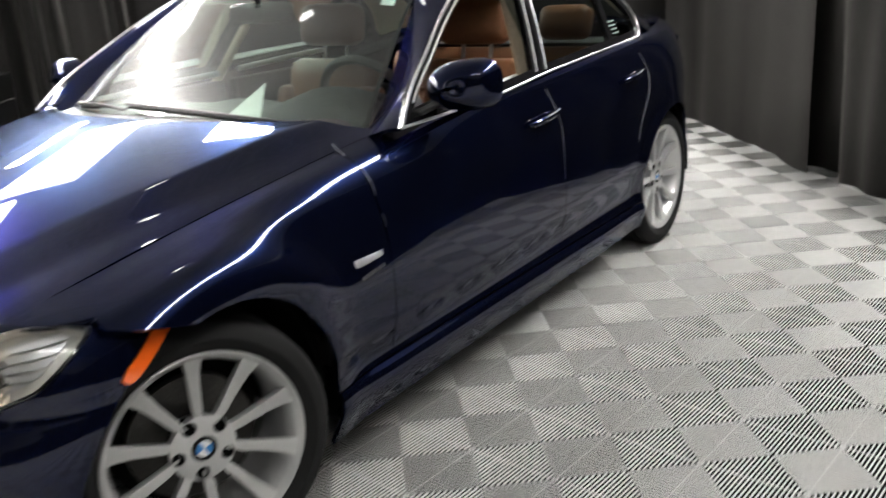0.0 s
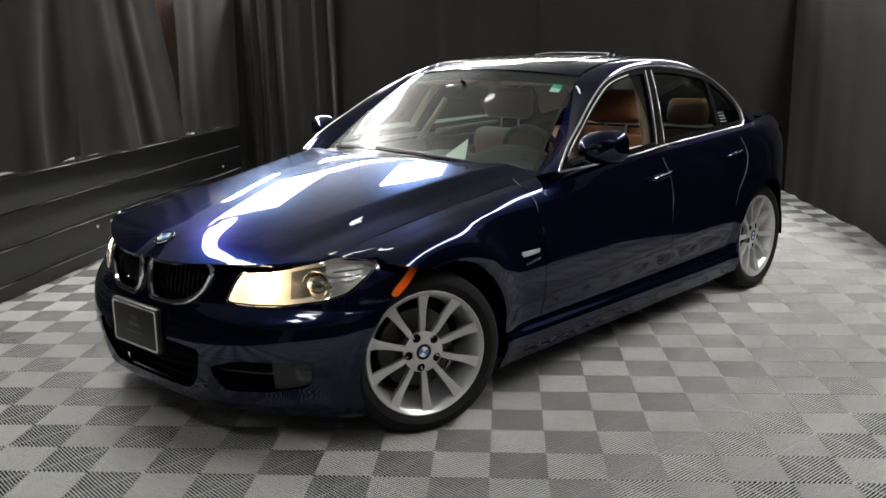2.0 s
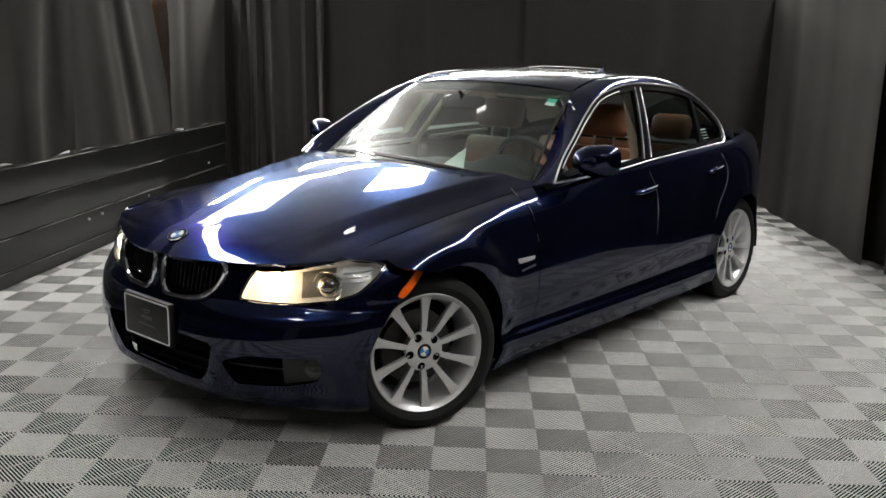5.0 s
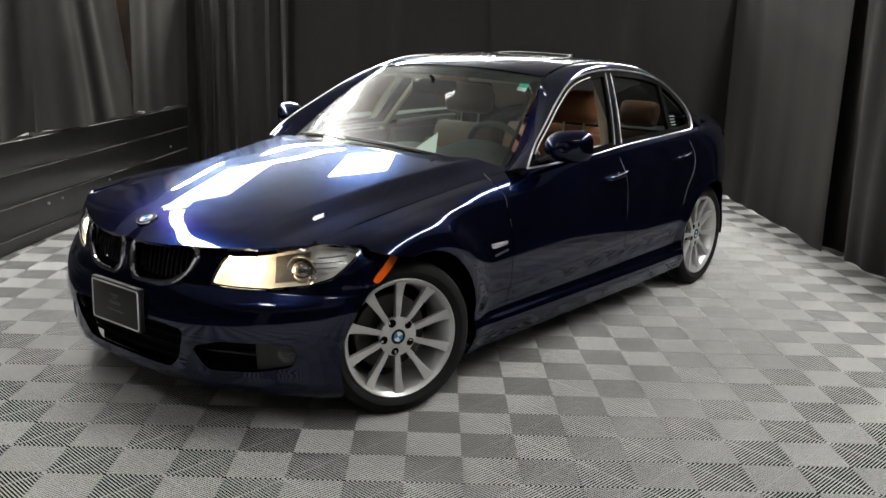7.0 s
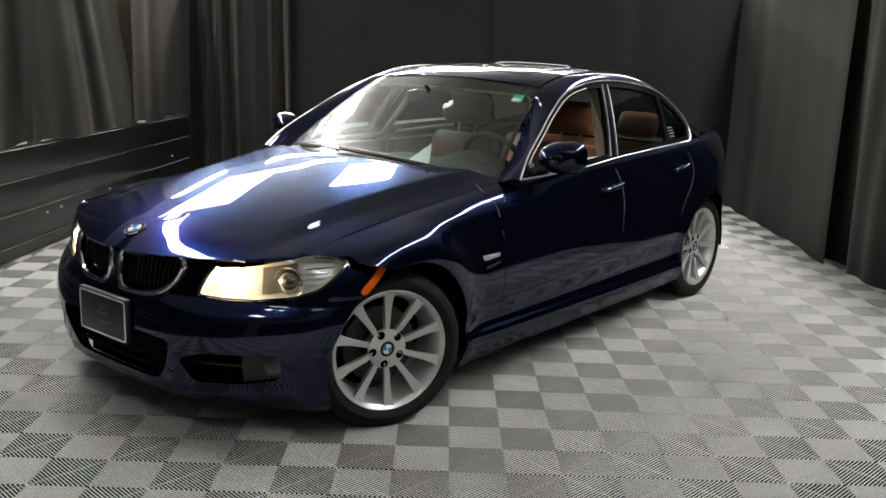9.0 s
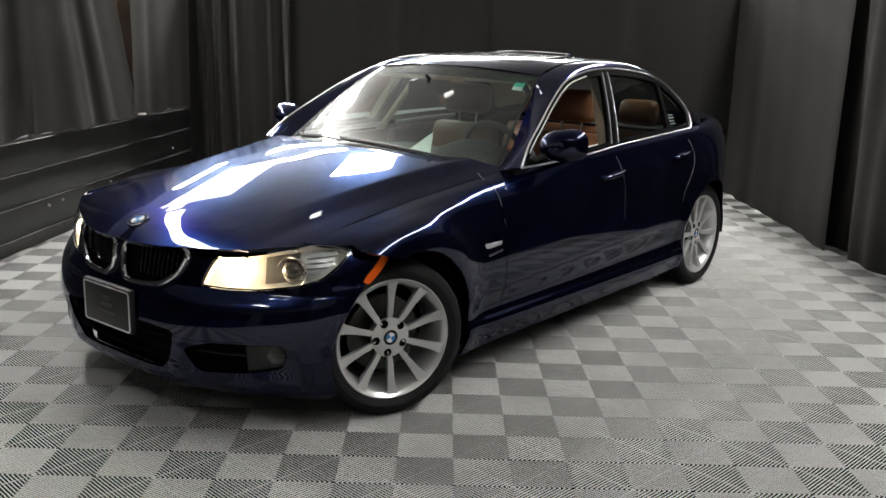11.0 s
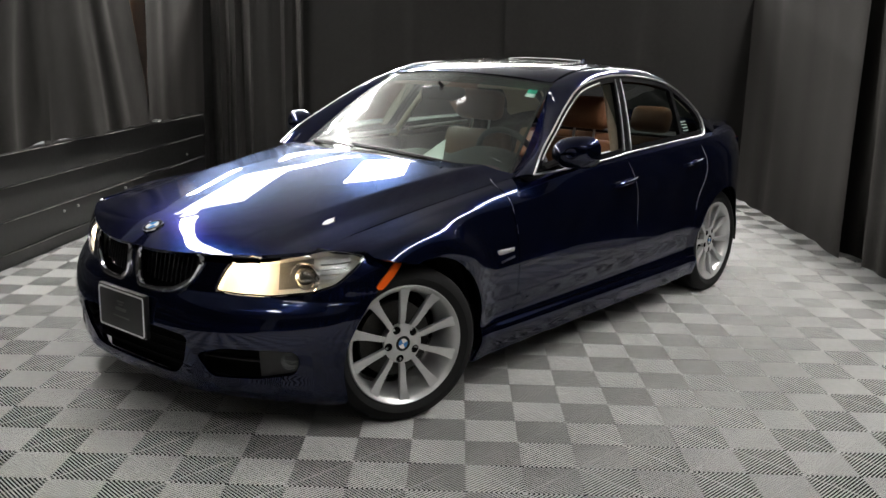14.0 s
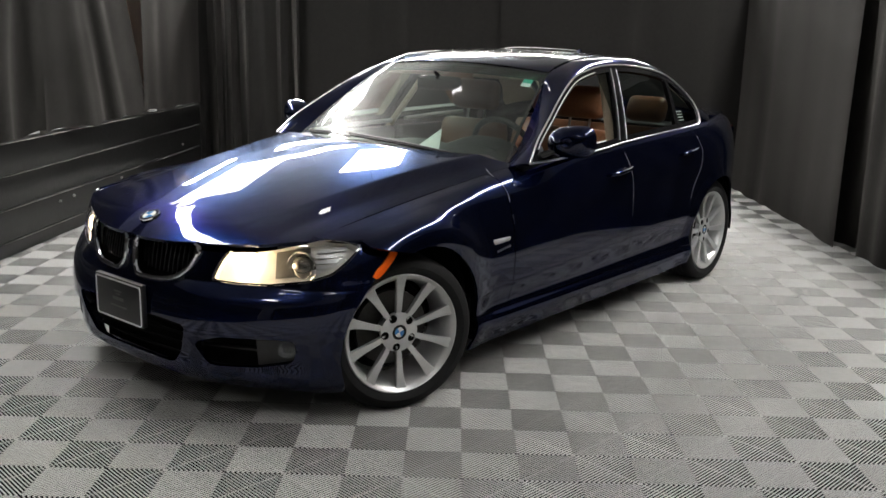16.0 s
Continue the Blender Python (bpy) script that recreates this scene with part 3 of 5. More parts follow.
def arch_cut(s, extra=0.0):
    for c in (ARCH_F, ARCH_R):
        s = s.cut(lambda u, v, P: np.maximum(np.hypot(P[:, 1] - c[0], P[:, 2] - c[1]) - ARCH - extra, (c[1] - P[:, 2]) * 0 - 1))
    return s


DOOR_F = [(.612, .95), (.617, .87), (.619, .61), (.622, .34), (.622, .10)]
DOOR_B = [(1.58, 1.0), (1.595, .95), (1.645, .81), (1.668, .62), (1.672, .45), (1.668, .10)]
DOOR_R = [(2.42, 1.0), (2.445, .962), (2.487, .85), (2.455, .74), (2.375, .62), (2.348, .50), (2.335, .1)]


def line(keys):
    """y of a shut line at height z."""
    k = sorted((z, y) for y, z in keys)
    return lambda z: spline(k, z)


lf, lb, lr = line(DOOR_F), line(DOOR_B), line(DOOR_R)
rock = lambda y: spline([(r[0], r[2]) for r in ROWS[6]], y)
body = arch_cut(SIDE)


def both(name, sheet, material, depth=0.012, label="", inner=False):
    """The panel on both sides of the car."""
    a = part(name, sheet.edged(depth), material, car, label)
    b = part(name, sheet.mirrored().edged(depth), material, car, label)
    return a, b


# fender, doors, rear quarter, sill
seam = lambda P: .703 - (P[:, 1] + .262) * .25  # where fender meets bumper
fender = body.cut(lambda u, v, P: lf(P[:, 2]) - GAP - P[:, 1]).cut(lambda u, v, P: P[:, 1] - nose_y(np.minimum(P[:, 0], .835)) - 0.003)
fender = fender.cut(lambda u, v, P: np.maximum(P[:, 2] - seam(P) - 0.0015, P[:, 1] + 0.02))
fender = fender.cut(lambda u, v, P: P[:, 2] - rock(P[:, 1]) - GAP).cut(lambda u, v, P: v - 0.03)
both("front_fender", fender, PAINT)
front_door_skin = body.cut(lambda u, v, P: P[:, 1] - lf(P[:, 2]) - GAP).cut(lambda u, v, P: lb(P[:, 2]) - GAP - P[:, 1]).cut(lambda u, v, P: P[:, 2] - rock(P[:, 1]) - GAP)
rear_door_skin = body.cut(lambda u, v, P: P[:, 1] - lb(P[:, 2]) - GAP).cut(lambda u, v, P: lr(P[:, 2]) - GAP - P[:, 1]).cut(lambda u, v, P: P[:, 2] - rock(P[:, 1]) - GAP).cut(lambda u, v, P: np.hypot(P[:, 1] - ARCH_R[0], P[:, 2] - ARCH_R[1]) - ARCH - 0.028)
quarter = body.cut(lambda u, v, P: np.maximum(P[:, 1] - lr(P[:, 2]) - GAP, 0.024 - (np.hypot(P[:, 1] - ARCH_R[0], P[:, 2] - ARCH_R[1]) - ARCH))).cut(lambda u, v, P: np.minimum(P[:, 1] - 2.2, 3.55 - P[:, 1])).cut(lambda u, v, P: np.maximum(P[:, 2] - rock(P[:, 1]) - GAP, P[:, 1] - 2.6))
sill = body.cut(lambda u, v, P: rock(P[:, 1]) - GAP - P[:, 2]).cut(lambda u, v, P: np.minimum(P[:, 1] - 0.2, 2.55 - P[:, 1]))
doors = both("front_door", front_door_skin, PAINT)
rdoors = both("rear_door", rear_door_skin, PAINT)
both("rear_quarter_panel", quarter, PAINT)
# highlights on the doors' rolled edges along their shut lines, put in as bright tubes
for name, f, off, skins in (("door_edge_glint", lf, .004, doors), ("door_edge_glint", lb, -.004, doors), ("door_edge_glint", lr, -.004, rdoors)):
    zs = np.linspace(.66 if f is lf else .56, .885 if f is lf else .915, 24)
    ys = np.asarray(f(zs), float) + off
    right = body.P[body.P[:, 0] > .5]
    xs = arr(*[right[np.argmin((right[:, 1] - y) ** 2 + (right[:, 2] - z) ** 2), 0] for y, z in zip(ys, zs)])
    xs = np.polyval(np.polyfit(zs, xs, 5), zs)
    for sx, ob in zip((1, -1), skins):
        part(name, tube(np.stack([(xs + .0004) * sx, ys, zs], 1), np.interp(zs, [zs[0], zs[6], zs[-1]], [.0003, .0009, .0012]), 6), SATIN, ob, "thin bright tube in place of the highlight on the door's rolled edge")
both("side_sill", sill, PAINT, label="dark blue lower sill with a lip along its top")

# bonnet
hood = grid(lambda u, v: np.stack([u, v, hood_z(u, v)], 1), np.linspace(-.80, .80, 321), np.linspace(-.70, .95, 133))
hood_w = lambda y: spline([(r[0], r[1]) for r in ROWS[0]], y)
HOOD_BACK = [(0, .535), (.3, .565), (.5, .63), (.66, .735), (.72, .80)]
hood_back = lambda x: spline(HOOD_BACK, np.abs(x))
hood = hood.cut(lambda u, v, P: P[:, 1] - nose_y(P[:, 0])).cut(lambda u, v, P: hood_w(P[:, 1]) - GAP - np.abs(P[:, 0])).cut(lambda u, v, P: hood_back(P[:, 0]) - P[:, 1])
hood = hood if hood.normals()[len(hood.P) // 2][2] > 0 else hood.flipped()
bonnet = part("bonnet", hood.edged(0.016), PAINT, car, "domed dark blue bonnet with creases")
cowl = grid(lambda u, v: np.stack([u, hood_back(u) + v * .09 - .012, hood_z(u, hood_back(u)) - .022 + v * .012], 1), np.linspace(-.74, .74, 50), np.linspace(0, 1, 6))
part("cowl_panel", cowl.edged(0.01), BLACK_PLASTIC, car, "black plastic cowl below the windscreen")

# front face: bumper with its openings
FACE = grid(face_point, np.linspace(-1.36, 1.36, 219), np.linspace(0, 11, 78))
FACE = FACE if FACE.normals()[len(FACE.P) // 2][1] < 0 else FACE.flipped()
KIDNEY = filleted([(.028, .655), (.05, .684), (.20, .690), (.335, .684), (.352, .660), (.325, .60), (.27, .553), (.20, .538), (.075, .533), (.034, .565)], .03)
HEAD_U = filleted([(.45, .562), (.56, .557), (.70, .561), (.84, .582), (.942, .611), (.992, .643), (1.045, .677), (1.085, .704), (.98, .742), (.82, .735), (.71, .703), (.618, .686), (.515, .668), (.490, .640), (.466, .597)], .014)
LOW = filleted([(-.365, .395), (-.325, .285), (-.27, .228), (.27, .228), (.325, .285), (.365, .395), (.24, .405), (-.24, .405)], .03)
FOG_BAY = filleted([(.40, .335), (.46, .250), (.66, .262), (.80, .290), (.805, .375), (.74, .378), (.52, .372)], .03)
MARKER = filleted([(1.10, .588), (1.125, .580), (1.232, .655), (1.245, .678), (1.222, .680), (1.118, .612)], .008)
k_in, h_in, low_in, fog_in, mk_in = inside(KIDNEY), inside(HEAD_U), inside(LOW), inside(FOG_BAY), inside(MARKER)
nose_gap = lambda P: nose_y(P[:, 0]) - P[:, 1] - 0.004
lower_face = FACE.cut(lambda u, v, P: np.hypot(P[:, 1] - ARCH_F[0], P[:, 2] - ARCH_F[1]) - ARCH - .018 * np.clip((.56 - P[:, 2]) / .18, 0, 1))
lower_face = lower_face.cut(lambda u, v, P: np.maximum(np.maximum(nose_gap(P), .66 - P[:, 2]), np.abs(P[:, 0]) - .832))
lower_face = lower_face.cut(lambda u, v, P: np.maximum(seam(P) - 0.0015 - P[:, 2], -.262 - P[:, 1])).cut(lambda u, v, P: -.02 - P[:, 1])
bumper = lower_face
for f in (lambda u, v, P: -k_in(np.abs(P[:, 0]), P[:, 2]) - 0.003, lambda u, v, P: -h_in(np.abs(u), P[:, 2]) - 0.003, lambda u, v, P: -low_in(P[:, 0], P[:, 2]),
          lambda u, v, P: -fog_in(np.abs(u), P[:, 2]), lambda u, v, P: -mk_in(np.abs(u), P[:, 2]) - 0.002):
    bumper = bumper.cut(f)
part("front_bumper", bumper.edged(0.015), PAINT, car, "dark blue front bumper with low air intakes")
inner = FACE.moved(-0.075).cut(lambda u, v, P: .70 - P[:, 2]).cut(lambda u, v, P: 1.0 - np.abs(u)).cut(lambda u, v, P: -h_in(np.abs(u), P[:, 2]) - .012)
part("bumper_backing", inner, VOID, car, "black backing behind the front openings")

# headlights, grille, bumper details
for side in (1, -1):
    head = FACE.cut(lambda u, v, P: h_in(u * side, P[:, 2])).cut(lambda u, v, P: np.maximum(nose_gap(P) + .003, .60 - P[:, 2]))
    bowl = head.moved(-0.048)
    lamp = part("headlight", bowl.edged(-0.046), HEAD_BOWL, car, "headlight with chrome reflectors behind a clear lens")
    part("lens", head.moved(-0.001), GLASS_CLEAR, lamp, "clear lens").visible_shadow = False
    # bright surround along the upper rim, dark lower rim
    rim = head.cut(lambda u, v, P: 0.005 - h_in(u * side, P[:, 2])).moved(-0.003)
    part("bezel", rim.edged(0.006), GLOSS_BLACK, lamp, "black bezel")
    brow = FACE.moved(-0.020).cut(lambda u, v, P: h_in(u * side, P[:, 2]) - 0.008).cut(lambda u, v, P: P[:, 2] - (.660 + .042 * np.clip((np.abs(u) - .45) / .6, 0, 1))).cut(lambda u, v, P: np.maximum(nose_gap(P) + .003, .60 - P[:, 2]))
    part("brow", brow.edged(0.012), BROW, lamp, "satin brow strip")
    for u0, r, lit in ((.578, .060, True), (.793, .054, False)):
        c = face_point(arr(u0), arr(7.9))[0]
        c2 = face_point(arr(u0 + .02), arr(7.9))[0]
        t = (c2 - c) / np.linalg.norm(c2 - c)
        n = arr(t[1], -t[0], 0) * 0.6 + arr(0, -1, 0) * 0.4
        n = n / np.linalg.norm(n)
        m = Matrix.Translation((float(c[0] * side), float(c[1]), float(c[2] + .006))) @ Vector((float(n[0] * side), float(n[1]), 0.0)).to_track_quat("X", "Z").to_matrix().to_4x4()
        if not lit:
            m = m @ Matrix.Translation((-.034, 0, 0))
        cup = lathe([(-.012, r), (-.012, r + .006), (-.022, r + .006), (-.05, r * .8), (-.062, r * .35), (-.055, 0.004)], 32)
        if not lit:
            part("reflector", cup.flipped(), CHROME, lamp, "chrome reflector bowl").matrix_world = m
            part("ring", lathe([(-.020, r - .002), (-.010, r + .001), (-.008, r + .005), (-.014, r + .008), (-.03, r + .006)], 32), CHROME, lamp, "ring round the reflector").matrix_world = m
        ball = lathe([(-.045, .036), (-.030, .042), (-.018, .038), (-.008, .026), (-.004, .012), (-.0035, 0.0005)], 28) if lit else lathe([(-.050, .044), (-.020, .046), (-.008, .040), (.002, .028), (.007, .012), (.008, 0.0005)], 28)
        bulb = part("projector", ball, HEAD_LIT if lit else GLASS_BALL, lamp, "lit lamp glowing warm white" if lit else "projector lens")
        bulb.matrix_world = m
    mask = FACE.moved(-0.0455).cut(lambda u, v, P: h_in(u * side, P[:, 2]) - 0.012).cut(lambda u, v, P: np.minimum(np.abs(u) - .70, .838 - np.abs(u))).cut(lambda u, v, P: .690 - P[:, 2])
    part("inner_mask", mask.edged(0.002), ALLOY_DARK, lamp, "smoked metal panel round the projector")
    # turn signal with horizontal ribs at the outer end
    for k in range(6):
        z0 = .592 + k * .0175
        rib = FACE.moved(-0.030).cut(lambda u, v, P: h_in(u * side, P[:, 2]) - 0.014).cut(lambda u, v, P: np.minimum(np.abs(u) - (.845 + .006 * k), 1.03 - np.abs(u))).cut(lambda u, v, P: .0062 - np.abs(P[:, 2] - z0 - .13 * np.clip(np.abs(u) - .84, 0, 1) * .5))
        if len(rib.F):
            part("lamp_rib", rib.edged(0.022), SATIN, lamp)
    mk = FACE.cut(lambda u, v, P: mk_in(u * side, P[:, 2])).moved(0.003)
    part("side_marker", mk.edged(0.010), AMBER, car, "amber side marker lens")

# grille halves
for side in (1, -1):
    loop = []
    for x, z in rounded(KIDNEY[::3], 4):
        i = np.argsort((FACE.P[:, 0] - x) ** 2 + (FACE.P[:, 2] - z) ** 2)[:6]
        w = 1 / (np.hypot(FACE.P[i, 0] - x, FACE.P[i, 2] - z) + .002)
        loop.append((side * x, (FACE.P[i, 1] * w).sum() / w.sum() - .004, z))
    loop = np.array(loop)
    for _ in range(3):
        loop[:, 1] = (np.roll(loop[:, 1], 1) + 2 * loop[:, 1] + np.roll(loop[:, 1], -1)) / 4
    loop = np.vstack([loop, loop[:2]])
    grille = part("grille", tube(loop, .0115, 10, caps=False), CHROME, car, "kidney-shaped chrome grille surround")
    for k in range(13):
        x = .052 + k * .0228
        zs = np.linspace(.536, .684, 9)
        keep = [z for z in zs if inside(KIDNEY)(arr(x), arr(z))[0] > 0.004]
        if len(keep) < 2:
            continue
        pts = []
        for z in np.linspace(keep[0], keep[-1], 6):
            i = np.argmin((np.abs(FACE.P[:, 0] - x)) ** 2 + (FACE.P[:, 2] - z) ** 2)
            pts.append((side * x, FACE.P[i, 1] + 0.022, z))
        pts = np.array(pts)
        pts[:, 1] = np.polyval(np.polyfit(pts[:, 2], pts[:, 1], 2), pts[:, 2])
        bm = Sheet(*[w for w in (np.vstack([pts + arr(-.004, 0, 0), pts + arr(.004, 0, 0), pts + arr(.004, .028, 0), pts + arr(-.004, .028, 0)]), np.zeros((24, 2)), [(j + 6 * a, j + 1 + 6 * a, j + 1 + 6 * ((a + 1) % 4), j + 6 * ((a + 1) % 4)) for a in range(4) for j in range(5)])])
        part("slat", bm, GLOSS_BLACK, grille)

# lower intake mesh, fog lamps
for k in range(6):
    z = .262 + k * .038
    w = .30 + .03 * (z - .25) / .2
    pts = [(x, -.722 + .05 + 0.21 * x * x + (0.05 if z < .25 else 0), z) for x in np.linspace(-w, w, 15)]
    part("intake_slat", tube(pts, .006, 6, flat=1.0), VOID, car)
for side in (1, -1):
    c = face_point(arr(.775), arr(2.7))[0]
    d = Vector((0.62 * side, -0.78, 0.0)).normalized()
    m = Matrix.Translation((float(c[0]) * side, float(c[1]), float(c[2]))) @ d.to_track_quat("X", "Z").to_matrix().to_4x4()
    plate = FACE.cut(lambda u, v, P: fog_in(u * side, P[:, 2])).cut(lambda u, v, P: np.abs(u) - .655).moved(-0.020)
    part("fog_surround", plate.edged(0.01), BLACK_PLASTIC, car, "black fog lamp surround")
    slat = FACE.moved(-0.035).cut(lambda u, v, P: fog_in(u * side, P[:, 2]) + .004).cut(lambda u, v, P: .66 - np.abs(u)).cut(lambda u, v, P: .006 - np.abs(P[:, 2] - .315))
    part("intake_bar", slat.edged(0.02), BLACK_PLASTIC, car)
    fog = part("fog_lamp", lathe([(-.002, .035), (-.012, .031), (-.04, .013), (-.042, .001)], 28), CHROME, car, "round fog lamp")
    fog.matrix_world = m
    gl = part("lens", lathe([(.0, .035), (.006, .026), (.009, .010), (.0095, .0005)], 28), GLASS_CLEAR, fog, "clear lens")
    gl.matrix_world = m
    gl.visible_shadow = False

# plate with a dark face and light border
plate = tagged(part("license_plate", box(-.160, -.740, .343, .160, -.716, .513, .006), BLACK_PLASTIC, car, "black plate holder"), "")
frame_shape = grid(lambda u, v: np.stack([u, u * 0 - .742, v], 1), np.linspace(-.156, .156, 40), np.linspace(.345, .507, 24))
pl_in = inside(filleted([(-.155, .347), (.155, .347), (.155, .505), (-.155, .505)], .012))
frame_shape = frame_shape if frame_shape.normals()[0][1] < 0 else frame_shape.flipped()
rimp = frame_shape.cut(lambda u, v, P: pl_in(P[:, 0], P[:, 2])).cut(lambda u, v, P: .0055 - pl_in(P[:, 0], P[:, 2]))
part("plate_border", rimp.edged(0.003), WHITE, plate, "thin white border")
for k, (w, z, h) in enumerate(((.05, .458, .006), (.030, .448, .004), (.075, .425, .012), (.11, .398, .006))):
    part("plate_bar", box(-w / 2, -.7425, z, w / 2, -.7405, z + h, 0), PLATE_GREY, plate)


# round badges in plain quarters
def badge(name, m, r, parent):
    ob = part(name, lathe([(-.004, r), (.002, r), (.004, r * .94), (.003, r * .9), (.0035, r * .68), (.0035, 0.0005)], 36), GLOSS_BLACK, parent, "round badge with blue and white quarters")
    ob.matrix_world = m
    rg = part("ring", lathe([(.0, r * 1.02), (.0045, r * 1.0), (.0045, r * .95), (.002, r * .94)], 36), CHROME, ob)
    rg.matrix_world = m
    rg2 = part("ring", lathe([(.003, r * .70), (.0052, r * .68), (.0052, r * .64), (.003, r * .62)], 36), CHROME, ob)
    rg2.matrix_world = m
    for q in range(4):
        a = [(.0046, 0, 0)] + [(.0046, r * .64 * math.cos(w), r * .64 * math.sin(w)) for w in np.linspace(q * math.pi / 2, (q + 1) * math.pi / 2, 9)]
        s = Sheet(a, np.zeros((len(a), 2)), [(0, i, i + 1) for i in range(1, 9)])
        f = part("quarter_field", s, BLUE if q % 2 else WHITE, ob)
        f.matrix_world = m
    return ob


hz = lambda x, y: float(hood_z(arr(x), arr(y))[0])
slope = math.atan2(hz(0, -.56) - hz(0, -.60), .04)
badge("bonnet_badge", Matrix.Translation((0, -.586, hz(0, -.586) + .004)) @ Vector((0, -math.sin(slope), math.cos(slope))).to_track_quat("X", "Z").to_matrix().to_4x4(), .041, car)

# ---- greenhouse ----
base_x = lambda y: spline([(0, .832), (1.2, .832), (1.8, .828), (2.6, .80), (3.1, .762)], y)


def glass_side(y, z):
    t = np.clip((z - .93) / .38, -.3, 1.2)
    return np.stack([base_x(y) - .5 * (z - .93) + .010 * 4 * t * (1 - t), y, z], 1)


DLO = np.vstack([rounded([(.775, .902), (.882, .994), (1.033, 1.084), (1.188, 1.172), (1.371, 1.254), (1.559, 1.293), (1.742, 1.310), (1.933, 1.310), (2.192, 1.289), (2.398, 1.249), (2.547, 1.171), (2.645, 1.092)], 5, False),
                 rounded([(2.668, 1.045), (2.655, .99), (2.62, .964)], 4, False), rounded([(2.269, .955), (1.711, .936), (1.343, .914), (.95, .903)], 4, False)])
d_in = inside(DLO)
SG = grid(glass_side, np.arange(.70, 2.80, .006), np.arange(.87, 1.345, .005))
SG = SG if SG.normals()[len(SG.P) // 2][0] > 0 else SG.flipped()
bar_b = lambda P: np.minimum(P[:, 1] - (1.600 + (P[:, 2] - .964) * .487), 1.692 + (P[:, 2] - .95) * .443 - P[:, 1])
bar_c = lambda P: np.minimum(P[:, 1] - (2.300 + (P[:, 2] - .962) * .27), 2.338 + (P[:, 2] - .962) * .27 - P[:, 1])
bars = lambda P: np.maximum(bar_b(P), bar_c(P))
ring = DLO[np.r_[True, np.linalg.norm(np.diff(DLO, axis=0), axis=1) > 1e-4]]
ring = np.vstack([ring, ring[:2]])
for sx in (1, -1):
    path = glass_side(ring[:, 0], ring[:, 1]) + arr(.006, 0, .003)
    part("window_trim", tube(path * arr(sx, 1, 1), .0046, 8, caps=False), TRIM, car, "bright metal strip round the side windows")
loop2 = ring[:-1]
way = np.roll(loop2, -1, axis=0) - np.roll(loop2, 1, axis=0)
way /= np.maximum(np.linalg.norm(way, axis=1), 1e-9)[:, None]
inset = loop2 + np.stack([way[:, 1], -way[:, 0]], 1) * .021
inset = np.array([p for p, q in zip(inset, loop2) if q[1] > .96 and .83 < q[0] < 1.62])
for sx in (1, -1):
    path = glass_side(inset[:, 0], inset[:, 1]) + arr(.004, 0, .002)
    part("inner_window_trim", tube(path * arr(sx, 1, 1), .0036, 6), PALE, car, "pale strip inside the front window frame")
rubber = SG.cut(lambda u, v, P: d_in(P[:, 1], P[:, 2]) + .002).cut(lambda u, v, P: np.maximum(.030 - d_in(P[:, 1], P[:, 2]), bars(P)))
both("window_frame", rubber.moved(.001), GLOSS_BLACK, .022, "black window frame and pillar")
pane = SG.cut(lambda u, v, P: d_in(P[:, 1], P[:, 2]) - .028).cut(lambda u, v, P: .004 - bars(P)).moved(-.010)
pane_r = pane.cut(lambda u, v, P: P[:, 1] - 1.63)
rear_pane, quarter_pane = pane_r.cut(lambda u, v, P: 2.322 + (P[:, 2] - .962) * .27 - P[:, 1]), pane_r.cut(lambda u, v, P: P[:, 1] - 2.322 - (P[:, 2] - .962) * .27)
for s in (rear_pane, rear_pane.mirrored()):
    part("rear_window", s, GLASS_SIDE, car, "green-tinted rear door glass").visible_shadow = False
for s in (quarter_pane, quarter_pane.mirrored()):
    part("quarter_window", s, GLASS_SIDE, car, "small green-tinted quarter glass").visible_shadow = False
part("front_window", pane.cut(lambda u, v, P: 1.7 - P[:, 1]).mirrored(), GLASS_SIDE, car, "raised front door glass").visible_shadow = False

# screen pillar, roof rail and rear pillar as one band each side
RAIL_OUT = [(0, .840, .775, .902), (1, .802, .882, .994), (2, .757, 1.033, 1.084), (3, .713, 1.188, 1.172), (4, .672, 1.371, 1.254), (5, .652, 1.559, 1.293), (6, .642, 1.742, 1.310), (7, .640, 1.933, 1.310), (8, .638, 2.192, 1.289), (9, .650, 2.398, 1.249), (10, .688, 2.547, 1.171), (11, .726, 2.645, 1.092), (12, .760, 2.69, 1.02), (13, .785, 2.78, .968)]
RAIL_IN = [(0, .722, .752, .868), (1, .676, .93, .952), (2, .640, 1.055, 1.045), (3, .602, 1.175, 1.146), (4, .560, 1.315, 1.262), (5, .548, 1.50, 1.326), (6, .545, 1.74, 1.347), (7, .545, 1.95, 1.349), (8, .542, 2.20, 1.338), (9, .535, 2.42, 1.305), (10, .535, 2.60, 1.252), (11, .555, 2.78, 1.160), (12, .580, 2.93, 1.080), (13, .615, 3.08, 1.005)]


def rail_point(u, v):
    a, b = spline(RAIL_OUT, u), spline(RAIL_IN, u)
    mid = (a + b) / 2 + np.stack([.016 + 0 * u, 0 * u, .020 + 0 * u], 1) * np.clip(1.25 - .0 * u, 0, 2)[:, None]
    t = v[:, None]
    return (1 - t) ** 2 * a + 2 * t * (1 - t) * mid + t * t * b


rail = grid(rail_point, np.linspace(0, 13, 131), np.linspace(0, 1, 13))
rail = rail if rail.normals()[len(rail.P) // 2][2] > 0 else rail.flipped()
both("roof_pillar", rail, PAINT, .012)
